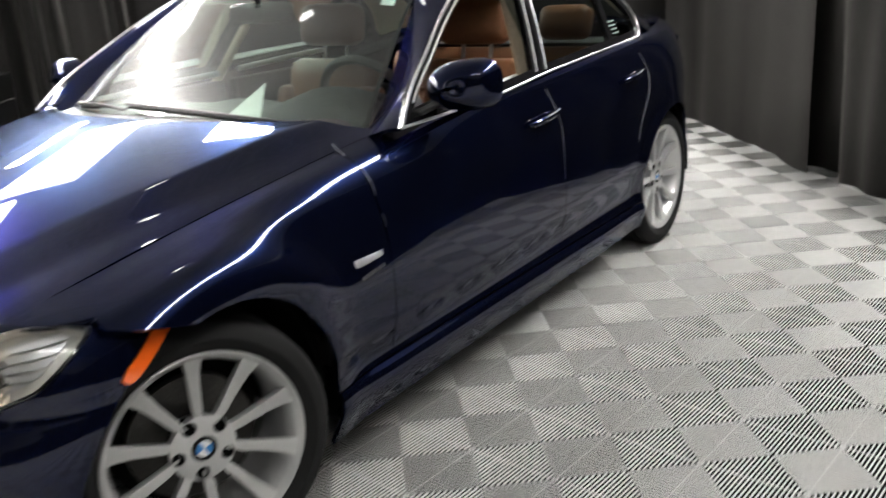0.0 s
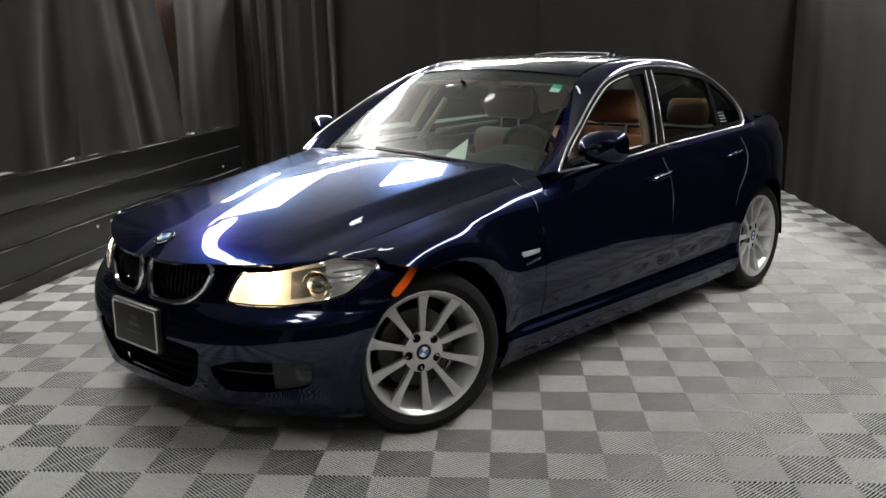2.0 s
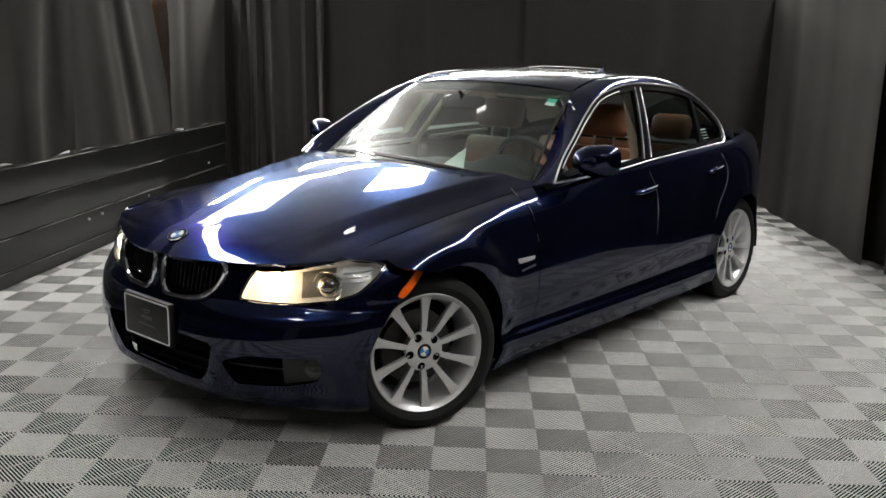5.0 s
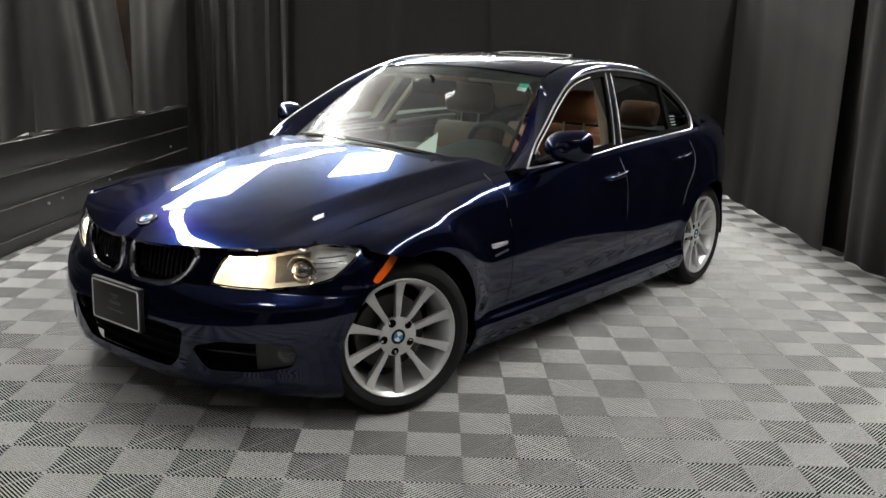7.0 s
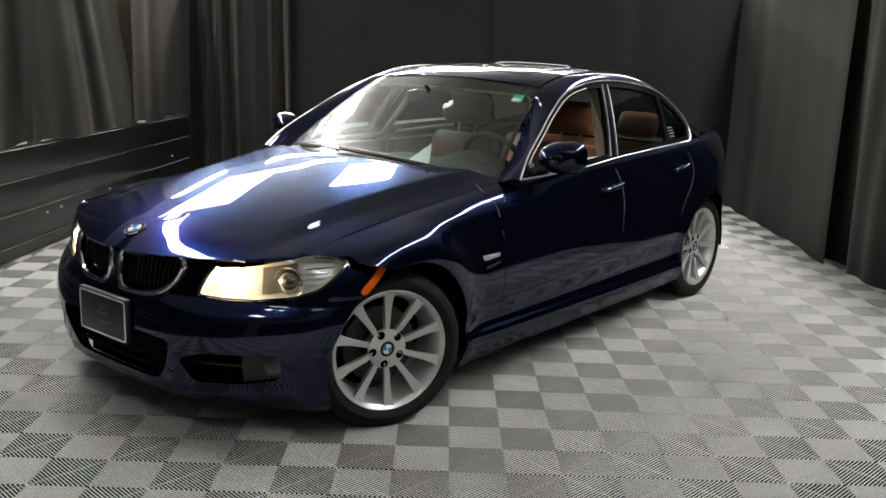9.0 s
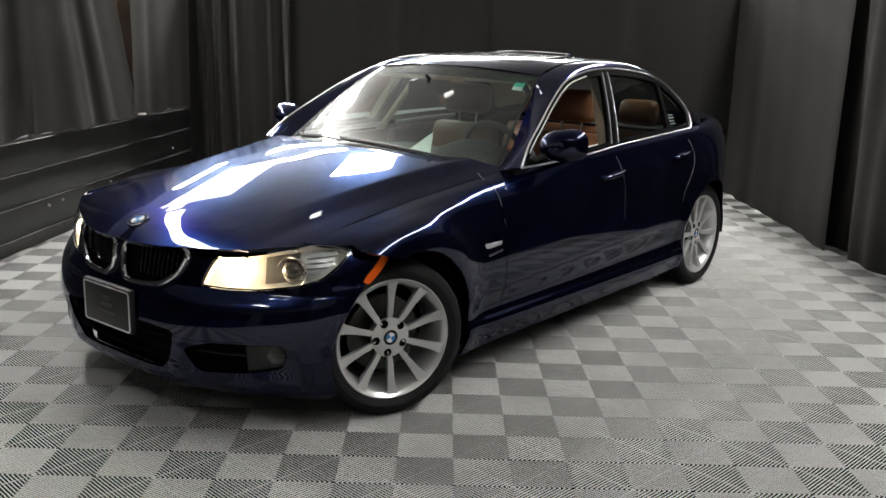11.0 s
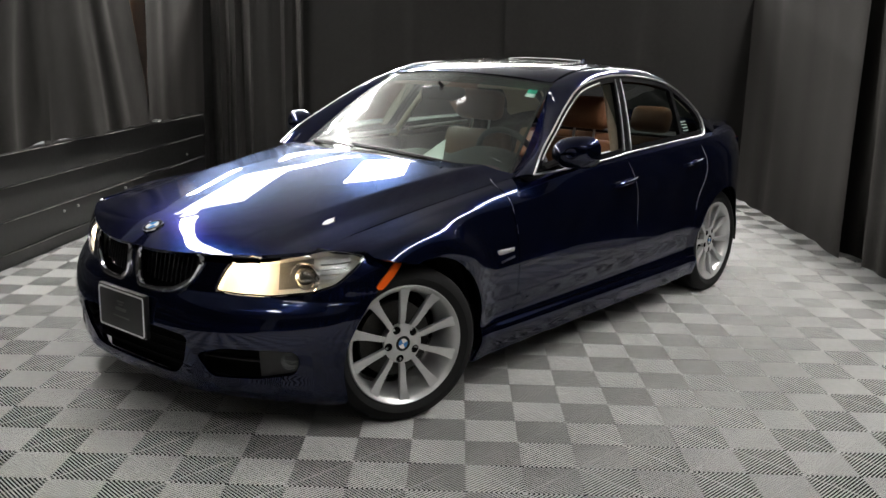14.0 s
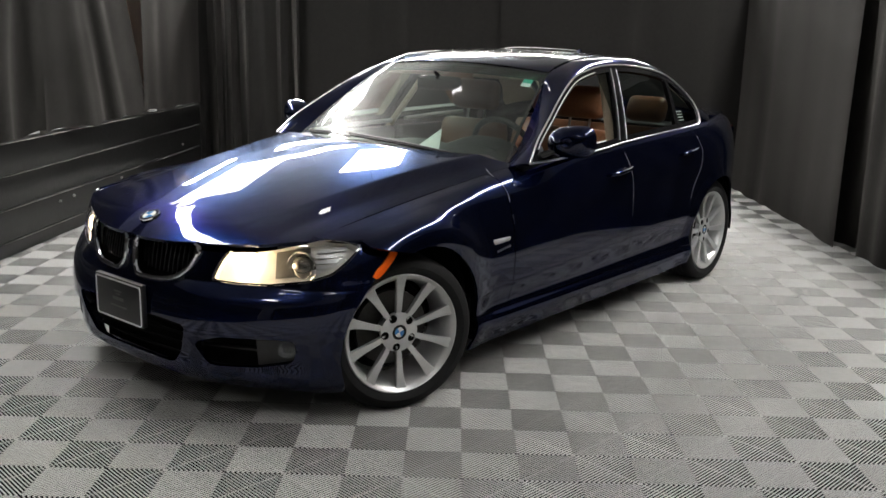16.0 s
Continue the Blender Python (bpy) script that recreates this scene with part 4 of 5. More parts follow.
# roof panel
ROOF_MID = [(1.10, 1.268), (1.25, 1.316), (1.45, 1.349), (1.75, 1.369), (2.1, 1.369), (2.4, 1.345), (2.62, 1.292)]
ROOF_EDGE = [(1.10, 1.19), (1.25, 1.236), (1.33, 1.275), (1.50, 1.326), (1.74, 1.347), (1.95, 1.349), (2.20, 1.338), (2.42, 1.305), (2.62, 1.245)]


def roof_z(x, y):
    t = np.abs(x) / .545
    a, b = spline(ROOF_MID, y), spline(ROOF_EDGE, y)
    return a + (b - a) * (.45 * t**2 + .55 * t**4)


roof_front = lambda x: 1.245 + .095 * (np.abs(x) / .55) ** 2.2
ROOF = grid(lambda u, v: np.stack([u, v, roof_z(u, v)], 1), np.linspace(-.546, .546, 65), np.linspace(1.18, 2.62, 97))
ROOF = ROOF if ROOF.normals()[len(ROOF.P) // 2][2] > 0 else ROOF.flipped()
ROOF = ROOF.cut(lambda u, v, P: P[:, 1] - roof_front(P[:, 0]) - .004).cut(lambda u, v, P: 2.60 - P[:, 1])
sun_in = inside(filleted([(-.40, 1.43), (.40, 1.43), (.40, 1.90), (-.40, 1.90)], .05))
roof_panel = ROOF.cut(lambda u, v, P: -sun_in(P[:, 0], P[:, 1]))
part("roof", roof_panel.edged(.014), PAINT, car, "dark blue roof")
lid = ROOF.cut(lambda u, v, P: sun_in(P[:, 0], P[:, 1]) - .004)
lid.P = lid.P + np.stack([0 * lid.P[:, 0], 0 * lid.P[:, 0], .006 * (lid.P[:, 1] - 1.43) / .47], 1)
sunroof = part("sunroof", lid.edged(.012), GLOSS_BLACK, car, "dark glass sunroof tilted open at its rear")
rz = float(roof_z(arr(.36), arr(1.90))[0])
part("raised_edge", tube([(-.12, 1.86, rz + .004), (-.11, 1.90, rz + .018), (-.04, 1.91, rz + .023), (.05, 1.912, rz + .024), (.2, 1.91, rz + .022), (.36, 1.90, rz + .017), (.37, 1.86, rz + .004)], .0019, 6), ALLOY, sunroof, "thin bright rear edge of the sunroof")
for sx in (1, -1):
    part("roof_channel", tube([(sx * .548, y, float(roof_z(arr(.548), arr(y))[0]) + .003) for y in np.linspace(1.40, 2.55, 24)], .005, 6), GLOSS_BLACK, car, "black roof drip moulding")
# shark-fin aerial
fin = grid(lambda u, v: np.stack([(.022 * (1 - v) + .004) * np.sin(np.pi * u) ** .6 * 1.0, 2.40 + .155 * (u * (1 - v * .55) + v * .55), 1.338 - (u * .012) + v * .052 * (1 - (1 - u) ** 3 * .6)], 1), np.linspace(0, 1, 14), np.linspace(0, 1, 7))
part("roof_aerial", join(fin, fin.mirrored()), PAINT, car, "blue shark-fin aerial")


def screen_point(u, v, low, high, bulge):
    """u: -1 to 1 across, v: 0 low to 1 high. low, high: x half, y mid, y growth, z mid, z drop."""
    a = np.stack([low[0] * u, low[1] + low[2] * u**2, low[3] - low[4] * u**2], 1)
    b = np.stack([high[0] * u, high[1] + high[2] * u**2, high[3] - high[4] * u**2], 1)
    t = v[:, None]
    q = a * (1 - t) + b * t
    return q + bulge * (4 * v * (1 - v))[:, None]


WS = (.712, .640, .150, .932, .052), (.552, 1.250, .095, 1.314, .036)
ws = grid(lambda u, v: screen_point(u, v, *WS, arr(0, -.010, .014)), np.linspace(-1, 1, 61), np.linspace(0, 1, 31))
ws = ws if ws.normals()[len(ws.P) // 2][2] > 0 else ws.flipped()
scr = part("windscreen", ws, GLASS, car, "clear windscreen with a dark edge band")
scr.visible_shadow = False
frit = ws.cut(lambda u, v, P: np.maximum(np.maximum(.03 - v, v - .972), np.abs(u) - .978)).moved(-.004)
part("screen_border", frit, VOID, scr, "black border")
part("shade_band", ws.cut(lambda u, v, P: np.minimum(v - .86 - .03 * u**2, .972 - v)).cut(lambda u, v, P: .978 - np.abs(u)).moved(-.003), GLASS_BAND, scr, "green shade band").visible_shadow = False
RS = (.610, 3.10, -.04, 1.006, .012), (.535, 2.605, .0, 1.288, .040)
rs = grid(lambda u, v: screen_point(u, v, *RS, arr(0, .012, .02)), np.linspace(-1, 1, 41), np.linspace(0, 1, 21))
rs = rs if rs.normals()[len(rs.P) // 2][2] > 0 else rs.flipped()
part("rear_screen", rs, GLASS_SIDE, car, "green-tinted rear screen").visible_shadow = False
# boot lid and tail
DECK = [(2.9, 1.02), (3.1, 1.004), (3.35, 1.002), (3.60, .990), (3.72, .985)]
deck = grid(lambda u, v: np.stack([u, v, spline(DECK, v) - .018 * (u / .7) ** 2], 1), np.linspace(-.73, .73, 40), np.linspace(3.06, 3.72, 30))
deck = deck if deck.normals()[0][2] > 0 else deck.flipped()
deck = deck.cut(lambda u, v, P: hood_w(P[:, 1]) - GAP - np.abs(P[:, 0]))
part("boot_lid", deck.edged(.015), PAINT, car, "dark blue boot lid")
TAIL = [(0, 0, 3.76), (.25, .25, 3.75), (.45, .45, 3.71), (.60, .58, 3.63), (.74, .65, 3.52), (1.0, .72, 3.37)]
TPROF = [(.12, .20), (.03, .27), (.0, .40), (.004, .55), (.03, .62), (.045, .75), (.05, .88), (.055, .975)]


def tail_point(u, v):
    s = np.abs(u)
    p, q = spline(TAIL, s), spline(TAIL, s + .005)
    t = (q - p) / np.linalg.norm(q - p, axis=1)[:, None]
    n = np.stack([-t[:, 1], t[:, 0]], 1)
    n = np.where((s < .003)[:, None], arr(0, 1), n)
    pr = spline([(k, *w) for k, w in enumerate(TPROF)], v)
    k = np.clip(1.2 - s, .3, 1)
    return np.stack([np.sign(u) * np.abs(p[:, 0] - np.abs(n[:, 0]) * pr[:, 0] * k), p[:, 1] - np.abs(n[:, 1]) * pr[:, 0] * k, pr[:, 1]], 1)


tail = grid(tail_point, np.linspace(-1, 1, 81), np.linspace(0, 7, 43))
tail = tail if tail.normals()[len(tail.P) // 2][1] > 0 else tail.flipped()
part("rear_bumper", tail.cut(lambda u, v, P: .618 - P[:, 2]).edged(.012), PAINT, car)
part("boot_face", tail.cut(lambda u, v, P: P[:, 2] - .622).cut(lambda u, v, P: .52 - np.abs(u)).edged(.012), PAINT, car)
for s in (1, -1):
    tl = tail.cut(lambda u, v, P: P[:, 2] - .70).cut(lambda u, v, P: np.minimum(np.minimum(u * s - .524, .84 - u * s), .90 - P[:, 2]))
    part("tail_light", tl.edged(.012), RED_LENS, car, "red tail light")
    part("tail_corner", tail.cut(lambda u, v, P: np.minimum(.90 - P[:, 2], P[:, 2] - .70)).cut(lambda u, v, P: u * s - .844).edged(.01), PAINT, car)
    part("tail_corner", tail.cut(lambda u, v, P: np.minimum(.696 - P[:, 2], P[:, 2] - .622)).cut(lambda u, v, P: u * s - .524).edged(.01), PAINT, car)

# ---- wheels ----
TYRE_R = .3135


def tyre_sheet():
    w = .108
    pr = [(-w * .80, .230), (-w * .98, .250), (-w * 1.04, .270), (-w * .98, .294), (-w * .86, .307)]
    # tread with four grooves
    xs = [-.086, -.058, -.056, -.050, -.048, -.022, -.020, -.013, -.011, .011, .013, .020, .022, .048, .050, .056, .058, .086]
    for k, x in enumerate(xs):
        deep = .007 if (k % 4) in (2, 3) else 0.0
        pr.append((x, TYRE_R - .0025 * (x / .086) ** 2 - deep))
    pr += [(-x, r) for x, r in reversed([(-w * .80, .230), (-w * .98, .250), (-w * 1.04, .270), (-w * .98, .294), (-w * .86, .307)])]
    return lathe(pr, 96)


def spoke_sheet(turn):
    st = [(.050, .0085, -.026, .022), (.072, .0095, -.019, .028), (.092, .0120, -.0125, .030), (.12, .0122, -.009, .032), (.16, .0146, -.006, .032), (.195, .0184, .001, .034), (.213, .0222, .0065, .036), (.2235, .0262, .0095, .036)]
    P, F = [], []
    for r, h, x, deep in st:
        sec = [(x - deep, -h * .55), (x - .007, -h), (x - .0015, -h * .93), (x - .0005, -h * .6), (x - .002, 0), (x - .0005, h * .6), (x - .0015, h * .93), (x - .007, h), (x - deep, h * .55)]
        for xx, side in sec:
            P.append((xx, side, r))
    m = 9
    for i in range(len(st) - 1):
        for k in range(m):
            l = (k + 1) % m
            F.append((i * m + k, i * m + l, (i + 1) * m + l, (i + 1) * m + k))
    F += [tuple(range(m)), tuple(reversed(range((len(st) - 1) * m, len(st) * m)))]
    P = np.array(P)
    c, s = math.cos(turn), math.sin(turn)
    P = np.stack([P[:, 0], P[:, 1] * c + P[:, 2] * s, -P[:, 1] * s + P[:, 2] * c], 1)
    return Sheet(P, np.zeros((len(P), 2)), F)


def disc_with_holes(r0, r1, x, hole_r, at_r, n, turn, depth):
    g = grid(lambda u, v: np.stack([0 * u + x - .004 * ((v - r0) / (r1 - r0)) ** 2, v * np.cos(u), v * np.sin(u)], 1), np.linspace(0, 2 * math.pi, 121), np.linspace(r0, r1, 14))
    for k in range(n):
        a = turn + 2 * math.pi * k / n
        g = g.cut(lambda u, v, P: np.hypot(P[:, 1] - at_r * math.cos(a), P[:, 2] - at_r * math.sin(a)) - hole_r)
    g = g if g.normals()[0][0] > 0 else g.flipped()
    return g.edged(depth)


W_TYRE = tyre_sheet()
# lip, inner well and barrel of the rim
W_RIM = lathe([(-.105, .222), (-.108, .230), (-.100, .230), (-.095, .215), (-.05, .196), (.03, .196), (.072, .206), (.086, .213), (.094, .218), (.0985, .2245), (.1025, .2275), (.1045, .2305), (.103, .2335), (.098, .2345), (.090, .228)], 96)
W_SPOKES = [spoke_sheet(2 * math.pi * k / 10 + .06) for k in range(10)]
W_HUB = disc_with_holes(.030, .077, 0, .0165, .060, 5, .06 + math.pi / 10 + math.pi / 2, .03)
W_DISC = lathe([(-.02, .06), (-.02, .152), (-.044, .152), (-.044, .06)], 64, True)
W_NUT = lathe([(-.030, .0162), (.0045, .0162), (-.002, .0120), (-.003, .0005)], 20)
FACE_X = .088


def wheel(at, turn, roll=0.0):
    m = Matrix.Translation(at) @ pose(0, 0, 0, 0, 0, turn) @ pose(0, 0, 0, roll, 0, 0)
    w = part("wheel", WM["rim"], None, car, "silver alloy wheel with ten spokes")
    w.matrix_world = m

    def sub(name, key, mm, label=""):
        ob = part(name, WM[key], None, w, label)
        ob.matrix_world = mm
        return ob

    sub("tyre", "tyre", m, "black rubber tyre")
    f = m @ Matrix.Translation((FACE_X, 0, 0))
    for k in range(10):
        sub("spoke", "spoke%d" % k, f)
    sub("hub", "hub", f @ Matrix.Translation((-.012, 0, 0)))
    sub("brake_disc", "disc", m @ Matrix.Translation((.02, 0, 0)), "worn iron brake disc")
    for k in range(5):
        a = .06 + math.pi / 10 + math.pi / 2 + 2 * math.pi * k / 5
        sub("wheel_bolt", "nut", f @ Matrix.Translation((-.022, .060 * math.cos(a), .060 * math.sin(a))))
    sub("hub_well", "well", f, "dark wheel well behind the spokes")
    cap = part("hub_cap", lathe([(-.03, .034), (.002, .034), (.005, .031), (.006, .0005)], 32), GLOSS_BLACK, w, "round hub cap with blue and white quarters")
    cap.matrix_world = f @ Matrix.Translation((-.019, 0, 0))
    for q in range(4):
        a = [(.0068, 0, 0)] + [(.0068, .020 * math.cos(t), .020 * math.sin(t)) for t in np.linspace(q * math.pi / 2, (q + 1) * math.pi / 2, 7)]
        ob = part("cap_field", Sheet(a, np.zeros((len(a), 2)), [(0, i, i + 1) for i in range(1, 7)]), BLUE if q % 2 else WHITE, w)
        ob.matrix_world = f @ Matrix.Translation((-.019, 0, 0)) @ pose(0, 0, 0, 20, 0, 0)
    return w


WM = {}
for key, sh, mt, an in [("rim", W_RIM, ALLOY, 40), ("tyre", W_TYRE, RUBBER, 30), ("hub", W_HUB, ALLOY, 30), ("disc", W_DISC, IRON, 30), ("nut", W_NUT, VOID, 30),
                        ("well", lathe([(-.155, .19), (-.150, .03)], 32), VOID, 30)] + [("spoke%d" % k, W_SPOKES[k], ALLOY, 38) for k in range(10)]:
    if key in ("rim", "hub") or key.startswith("spoke"):
        sh = Sheet(sh.P * arr(1, 1.03, 1.03), sh.U, sh.F)
    WM[key] = mesh_of(key, sh.P, sh.F, True, an)
    WM[key].materials.append(mt)
STEER = -21.5
wheel((.745, 0, .3125), STEER, 4)
wheel((-.745, 0, .3125), 180 + STEER, 30)
wheel((.752, 2.76, .3125), 0, 17)
wheel((-.752, 2.76, .3125), 180, 50)

# wheel housings, floor pan
for sx in (1, -1):
    for c in (ARCH_F, ARCH_R):
        out = .835 if c is ARCH_F else .85
        pr = [(.30, .415), (.80, .415), (out, ARCH + .004)]
        a = np.linspace(-.1, math.pi + (.02 if c is ARCH_F else .2), 33)
        P = [(sx * x, c[0] + r * math.cos(t), c[1] + r * math.sin(t)) for t in a for x, r in pr]
        F = [(i * 3 + k, (i + 1) * 3 + k, (i + 1) * 3 + k + 1, i * 3 + k + 1) for i in range(32) for k in range(2)]
        F += [(i * 3, (i + 1) * 3, 33 * 3) for i in range(32)]
        P.append((sx * .30, c[0], c[1]))
        part("wheel_housing", Sheet(P, np.zeros((len(P), 2)), F), VOID, car, "black wheel housing")
part("floor_pan", box(-.84, .42, .17, .84, 2.36, .215, .01), VOID, car, "black underbody")
part("front_tray", box(-.30, -.62, .19, .30, .42, .26, .01), VOID, car)
part("rear_tray", box(-.30, 2.36, .22, .30, 3.66, .30, .01), VOID, car)
part("engine_bay_floor", box(-.66, -.22, .52, .66, .50, .56, .01), VOID, car)
for sx in (1, -1):
    part("door_core", box(min(sx * .78, sx * .835), .46, .21, max(sx * .78, sx * .835), 2.33, .70, .01), VOID, car, "black inner shell behind the door gaps")

# door mirrors
for sx in (1, -1):
    def shell(u, v):
        # u round the mirror, v from the front nose to the rear rim
        r = np.sin(np.clip(v, 0, 1) * math.pi / 2) ** .75
        cx, cz = np.cos(u), np.sin(u)
        ex = np.sign(cx) * np.abs(cx) ** .72
        ez = np.sign(cz) * np.abs(cz) ** .80
        x = .916 + .106 * ex * r + .008 * v
        z = 0.988 + (.074 * ez + .010 * ex * (ez > -.2)) * r + .004
        y = .905 + .105 * v ** 1.6 + .018 * ex
        return np.stack([sx * x, y, z], 1)

    sh = grid(shell, np.linspace(0, 2 * math.pi, 41), np.linspace(0.02, 1, 15))
    sh = sh if (sh.normals()[20 * 15 + 10] @ arr(sx * -1, 0, 0)) > 0 else sh.flipped()
    mir = part("door_mirror", sh.edged(.02), PAINT, car, "dark blue door mirror")
    back = grid(lambda u, v: shell(u, 0 * v + .97) * v[:, None] + (arr(sx * .918, 1.006, 1.004)) * (1 - v[:, None]), np.linspace(0, 2 * math.pi, 41), np.linspace(.02, .97, 4))
    part("mirror_glass", back, CHROME, mir, "mirror glass")
    part("mirror_foot", tube([(sx * .815, .895, .925), (sx * .835, .905, .935), (sx * .865, .925, .95), (sx * .89, .945, .965)], [.022, .020, .020, .022], 10, flat=.75), BLACK_PLASTIC, mir, "black mirror foot")
    tri = grid(lambda u, v: np.stack([sx * (.842 + .004 - .5 * v * .16), .78 + u * .15 + v * .02, .905 + v * (.012 + .085 * u)], 1), np.linspace(0, 1, 6), np.linspace(0, 1, 6))
    part("mirror_sail", tri.edged(.008), BLACK_PLASTIC, car, "black triangle at the mirror")

# door handles
sidex = lambda y, z: float(np.interp(z, [p[1] for p in reversed([tuple(spline(r, arr(y))[0]) for r in ROWS])], [p[0] for p in reversed([tuple(spline(r, arr(y))[0]) for r in ROWS])]))
for y0, y1, z0, z1 in ((1.425, 1.630, .795, .812), (2.215, 2.385, .833, .848)):
    for sx in (1, -1):
        ys = np.linspace(y0, y1, 13)
        t = np.linspace(0, 1, 13)
        path = [(sx * (sidex(y, z0 + (z1 - z0) * k) + .010 + .020 * math.sin(math.pi * k) ** .5), y, z0 + (z1 - z0) * k) for y, k in zip(ys, t)]
        h = part("door_handle", tube(path, [.005 + .006 * math.sin(math.pi * min(max(k, .04), .96)) ** .4 for k in t], 10, flat=1.1), PAINT, car, "blue grab handle")
        top = [(p[0] + sx * .010, p[1], p[2] + .012) for p in path[1:-1]]
        part("handle_strip", tube(top[3:], .0022, 6), SATIN, h, "bright strip")
        cup = grid(lambda u, v: np.stack([sx * (np.array([sidex(q, z0) for q in (y0 + (y1 - y0) * u)]) - .004 * np.sin(np.pi * u) + .0035), y0 + (y1 - y0) * u, z0 - .018 + .045 * v], 1), np.linspace(.1, .9, 9), np.linspace(0, 1, 4))

# side repeater and script bars on the fender
for sx in (1, -1):
    s = grid(lambda u, v: np.stack([sx * (np.array([sidex(y, .60) for y in .468 + .118 * u]) + .004 + .006 * np.sin(np.pi * v) * np.sin(np.pi * u) ** .5), .468 + .118 * u, .590 + .008 * u + (.028 - .010 * u) * v], 1), np.linspace(0, 1, 13), np.linspace(0, 1, 7))
    s = s if s.normals()[45][0] * sx > 0 else s.flipped()
    rep = part("side_repeater", s.edged(.008), SATIN, car, "bright side repeater trim")
    for k in range(6):
        y = .490 + k * .0165
        part("script_bar", box(min(sx * (sidex(y, .565) + .001), sx * (sidex(y, .565) + .0045)), y, .560 + .0022 * k, max(sx * (sidex(y, .565) + .001), sx * (sidex(y, .565) + .0045)), y + .008, .570 + .0022 * k, .001), ALLOY_DARK, car, "small metal script bar")

# wipers and washer covers
for pts in ([(.50, .70, .918), (.40, .655, .936), (.16, .622, .958), (-.14, .64, .966)], [(-.10, .60, .955), (-.30, .645, .958), (-.50, .72, .945), (-.60, .80, .935)]):
    w = rounded(pts, 6, False)
    arm = part("wiper", tube(w, .0075, 6, flat=.7), BLACK_PLASTIC, car, "black windscreen wiper")
    part("blade", tube(w[6:] + arr(0, .006, -.012), .005, 6), RUBBER, arm)
for sx in (1, -1):
    c = face_point(arr(.60), arr(5.6))[0]
    part("washer_cover", FACE.cut(lambda u, v, P: np.minimum(.03 - np.abs(u * sx - .60), .011 - np.abs(P[:, 2] - .522))).moved(.0015).edged(.004), PAINT, car, "headlight washer cover")

# ---- inside the car ----
def cushion(x0, y0, z0, x1, y1, z1, r, puff=0.012):
    bm = box(x0, y0, z0, x1, y1, z1)
    bmesh.ops.subdivide_edges(bm, edges=bm.edges[:], cuts=7, use_grid_fill=True)
    c = Vector(((x0 + x1) / 2, (y0 + y1) / 2, (z0 + z1) / 2))
    h = Vector(((x1 - x0) / 2, (y1 - y0) / 2, (z1 - z0) / 2))
    for v in bm.verts:
        d = v.co - c
        q = Vector([max(-h[i] + r, min(h[i] - r, d[i])) for i in range(3)])
        e = d - q
        if e.length > 1e-9:
            d = q + e.normalized() * r
        n = Vector([d[i] / h[i] for i in range(3)])
        bulge = (1 - n.x**2) * (1 - n.z**2) * (1 if abs(n.y) > .8 else 0)
        d.y += puff * bulge * (1 if n.y > 0 else -1)
        v.co = c + d
    return bm


def seat(x, y, turn=-14):
    """A front seat: cushion, backrest with bolsters, headrest on two posts; y is the hinge."""
    m = Matrix.Translation((x, y, .40)) @ pose(0, 0, 0, turn, 0, 0)
    base = part("front_seat", cushion(x - .25, y - .50, .28, x + .25, y + .06, .42, .05), LEATHER, car, "saddle brown leather front seat")
    back = part("backrest", moved(cushion(-.235, -.065, -.02, .235, .075, .56, .055), m), LEATHER, base)
    for s in (1, -1):
        part("bolster", moved(cushion(s * .225 - .045, -.105, .02, s * .225 + .045, .05, .44, .04), m), LEATHER, base)
    part("backrest_panel", moved(cushion(-.19, .06, .05, .19, .09, .52, .014, 0), m), DASH, base, "dark back panel")
    for s in (1, -1):
        part("headrest_post", moved_sheet(tube([(s * .065, .01, .54), (s * .065, .01, .64)], .007, 8), m), SATIN, base)
    part("headrest", moved(cushion(-.160, -.075, .615, .160, .045, .795, .048, .006), m), LEATHER, base)
    return base


def moved_sheet(s, m):
    return Sheet(np.array([m @ Vector(p) for p in s.P]), s.U, s.F)


seat(.37, 1.86, -9)
seat(-.37, 1.86, -9)
# rear bench with headrests
bench = part("rear_seat", cushion(-.62, 2.12, .30, .62, 2.62, .46, .06), LEATHER, car, "saddle brown leather rear bench")
mb = Matrix.Translation((0, 2.60, .44)) @ pose(0, 0, 0, -20, 0, 0)
part("backrest", moved(cushion(-.62, -.06, 0, .62, .09, .50, .06), mb), LEATHER, bench)
for x in (-.36, 0, .36):
    part("headrest", moved(cushion(x - .13, -.075, .530, x + .13, .035, .690, .045, .006), mb), LEATHER, bench)
part("parcel_shelf", box(-.58, 2.80, .905, .58, 3.10, .925, .005), DASH, car, "black parcel shelf")
part("cabin_floor", box(-.78, .60, .21, .78, 2.5, .30, .02), DASH, car, "black carpet")
part("firewall", box(-.74, .62, .30, .74, .68, .85, .01), VOID, car)
part("rear_bulkhead", box(-.62, 2.86, .30, .62, 2.90, .92, .01), VOID, car)

# dashboard: a swept section with a cowl over the instruments
SEC = [(.66, .868), (.78, .893), (.95, .908), (1.06, .902), (1.11, .872), (1.12, .80), (1.09, .70), (1.14, .60), (1.08, .45)]


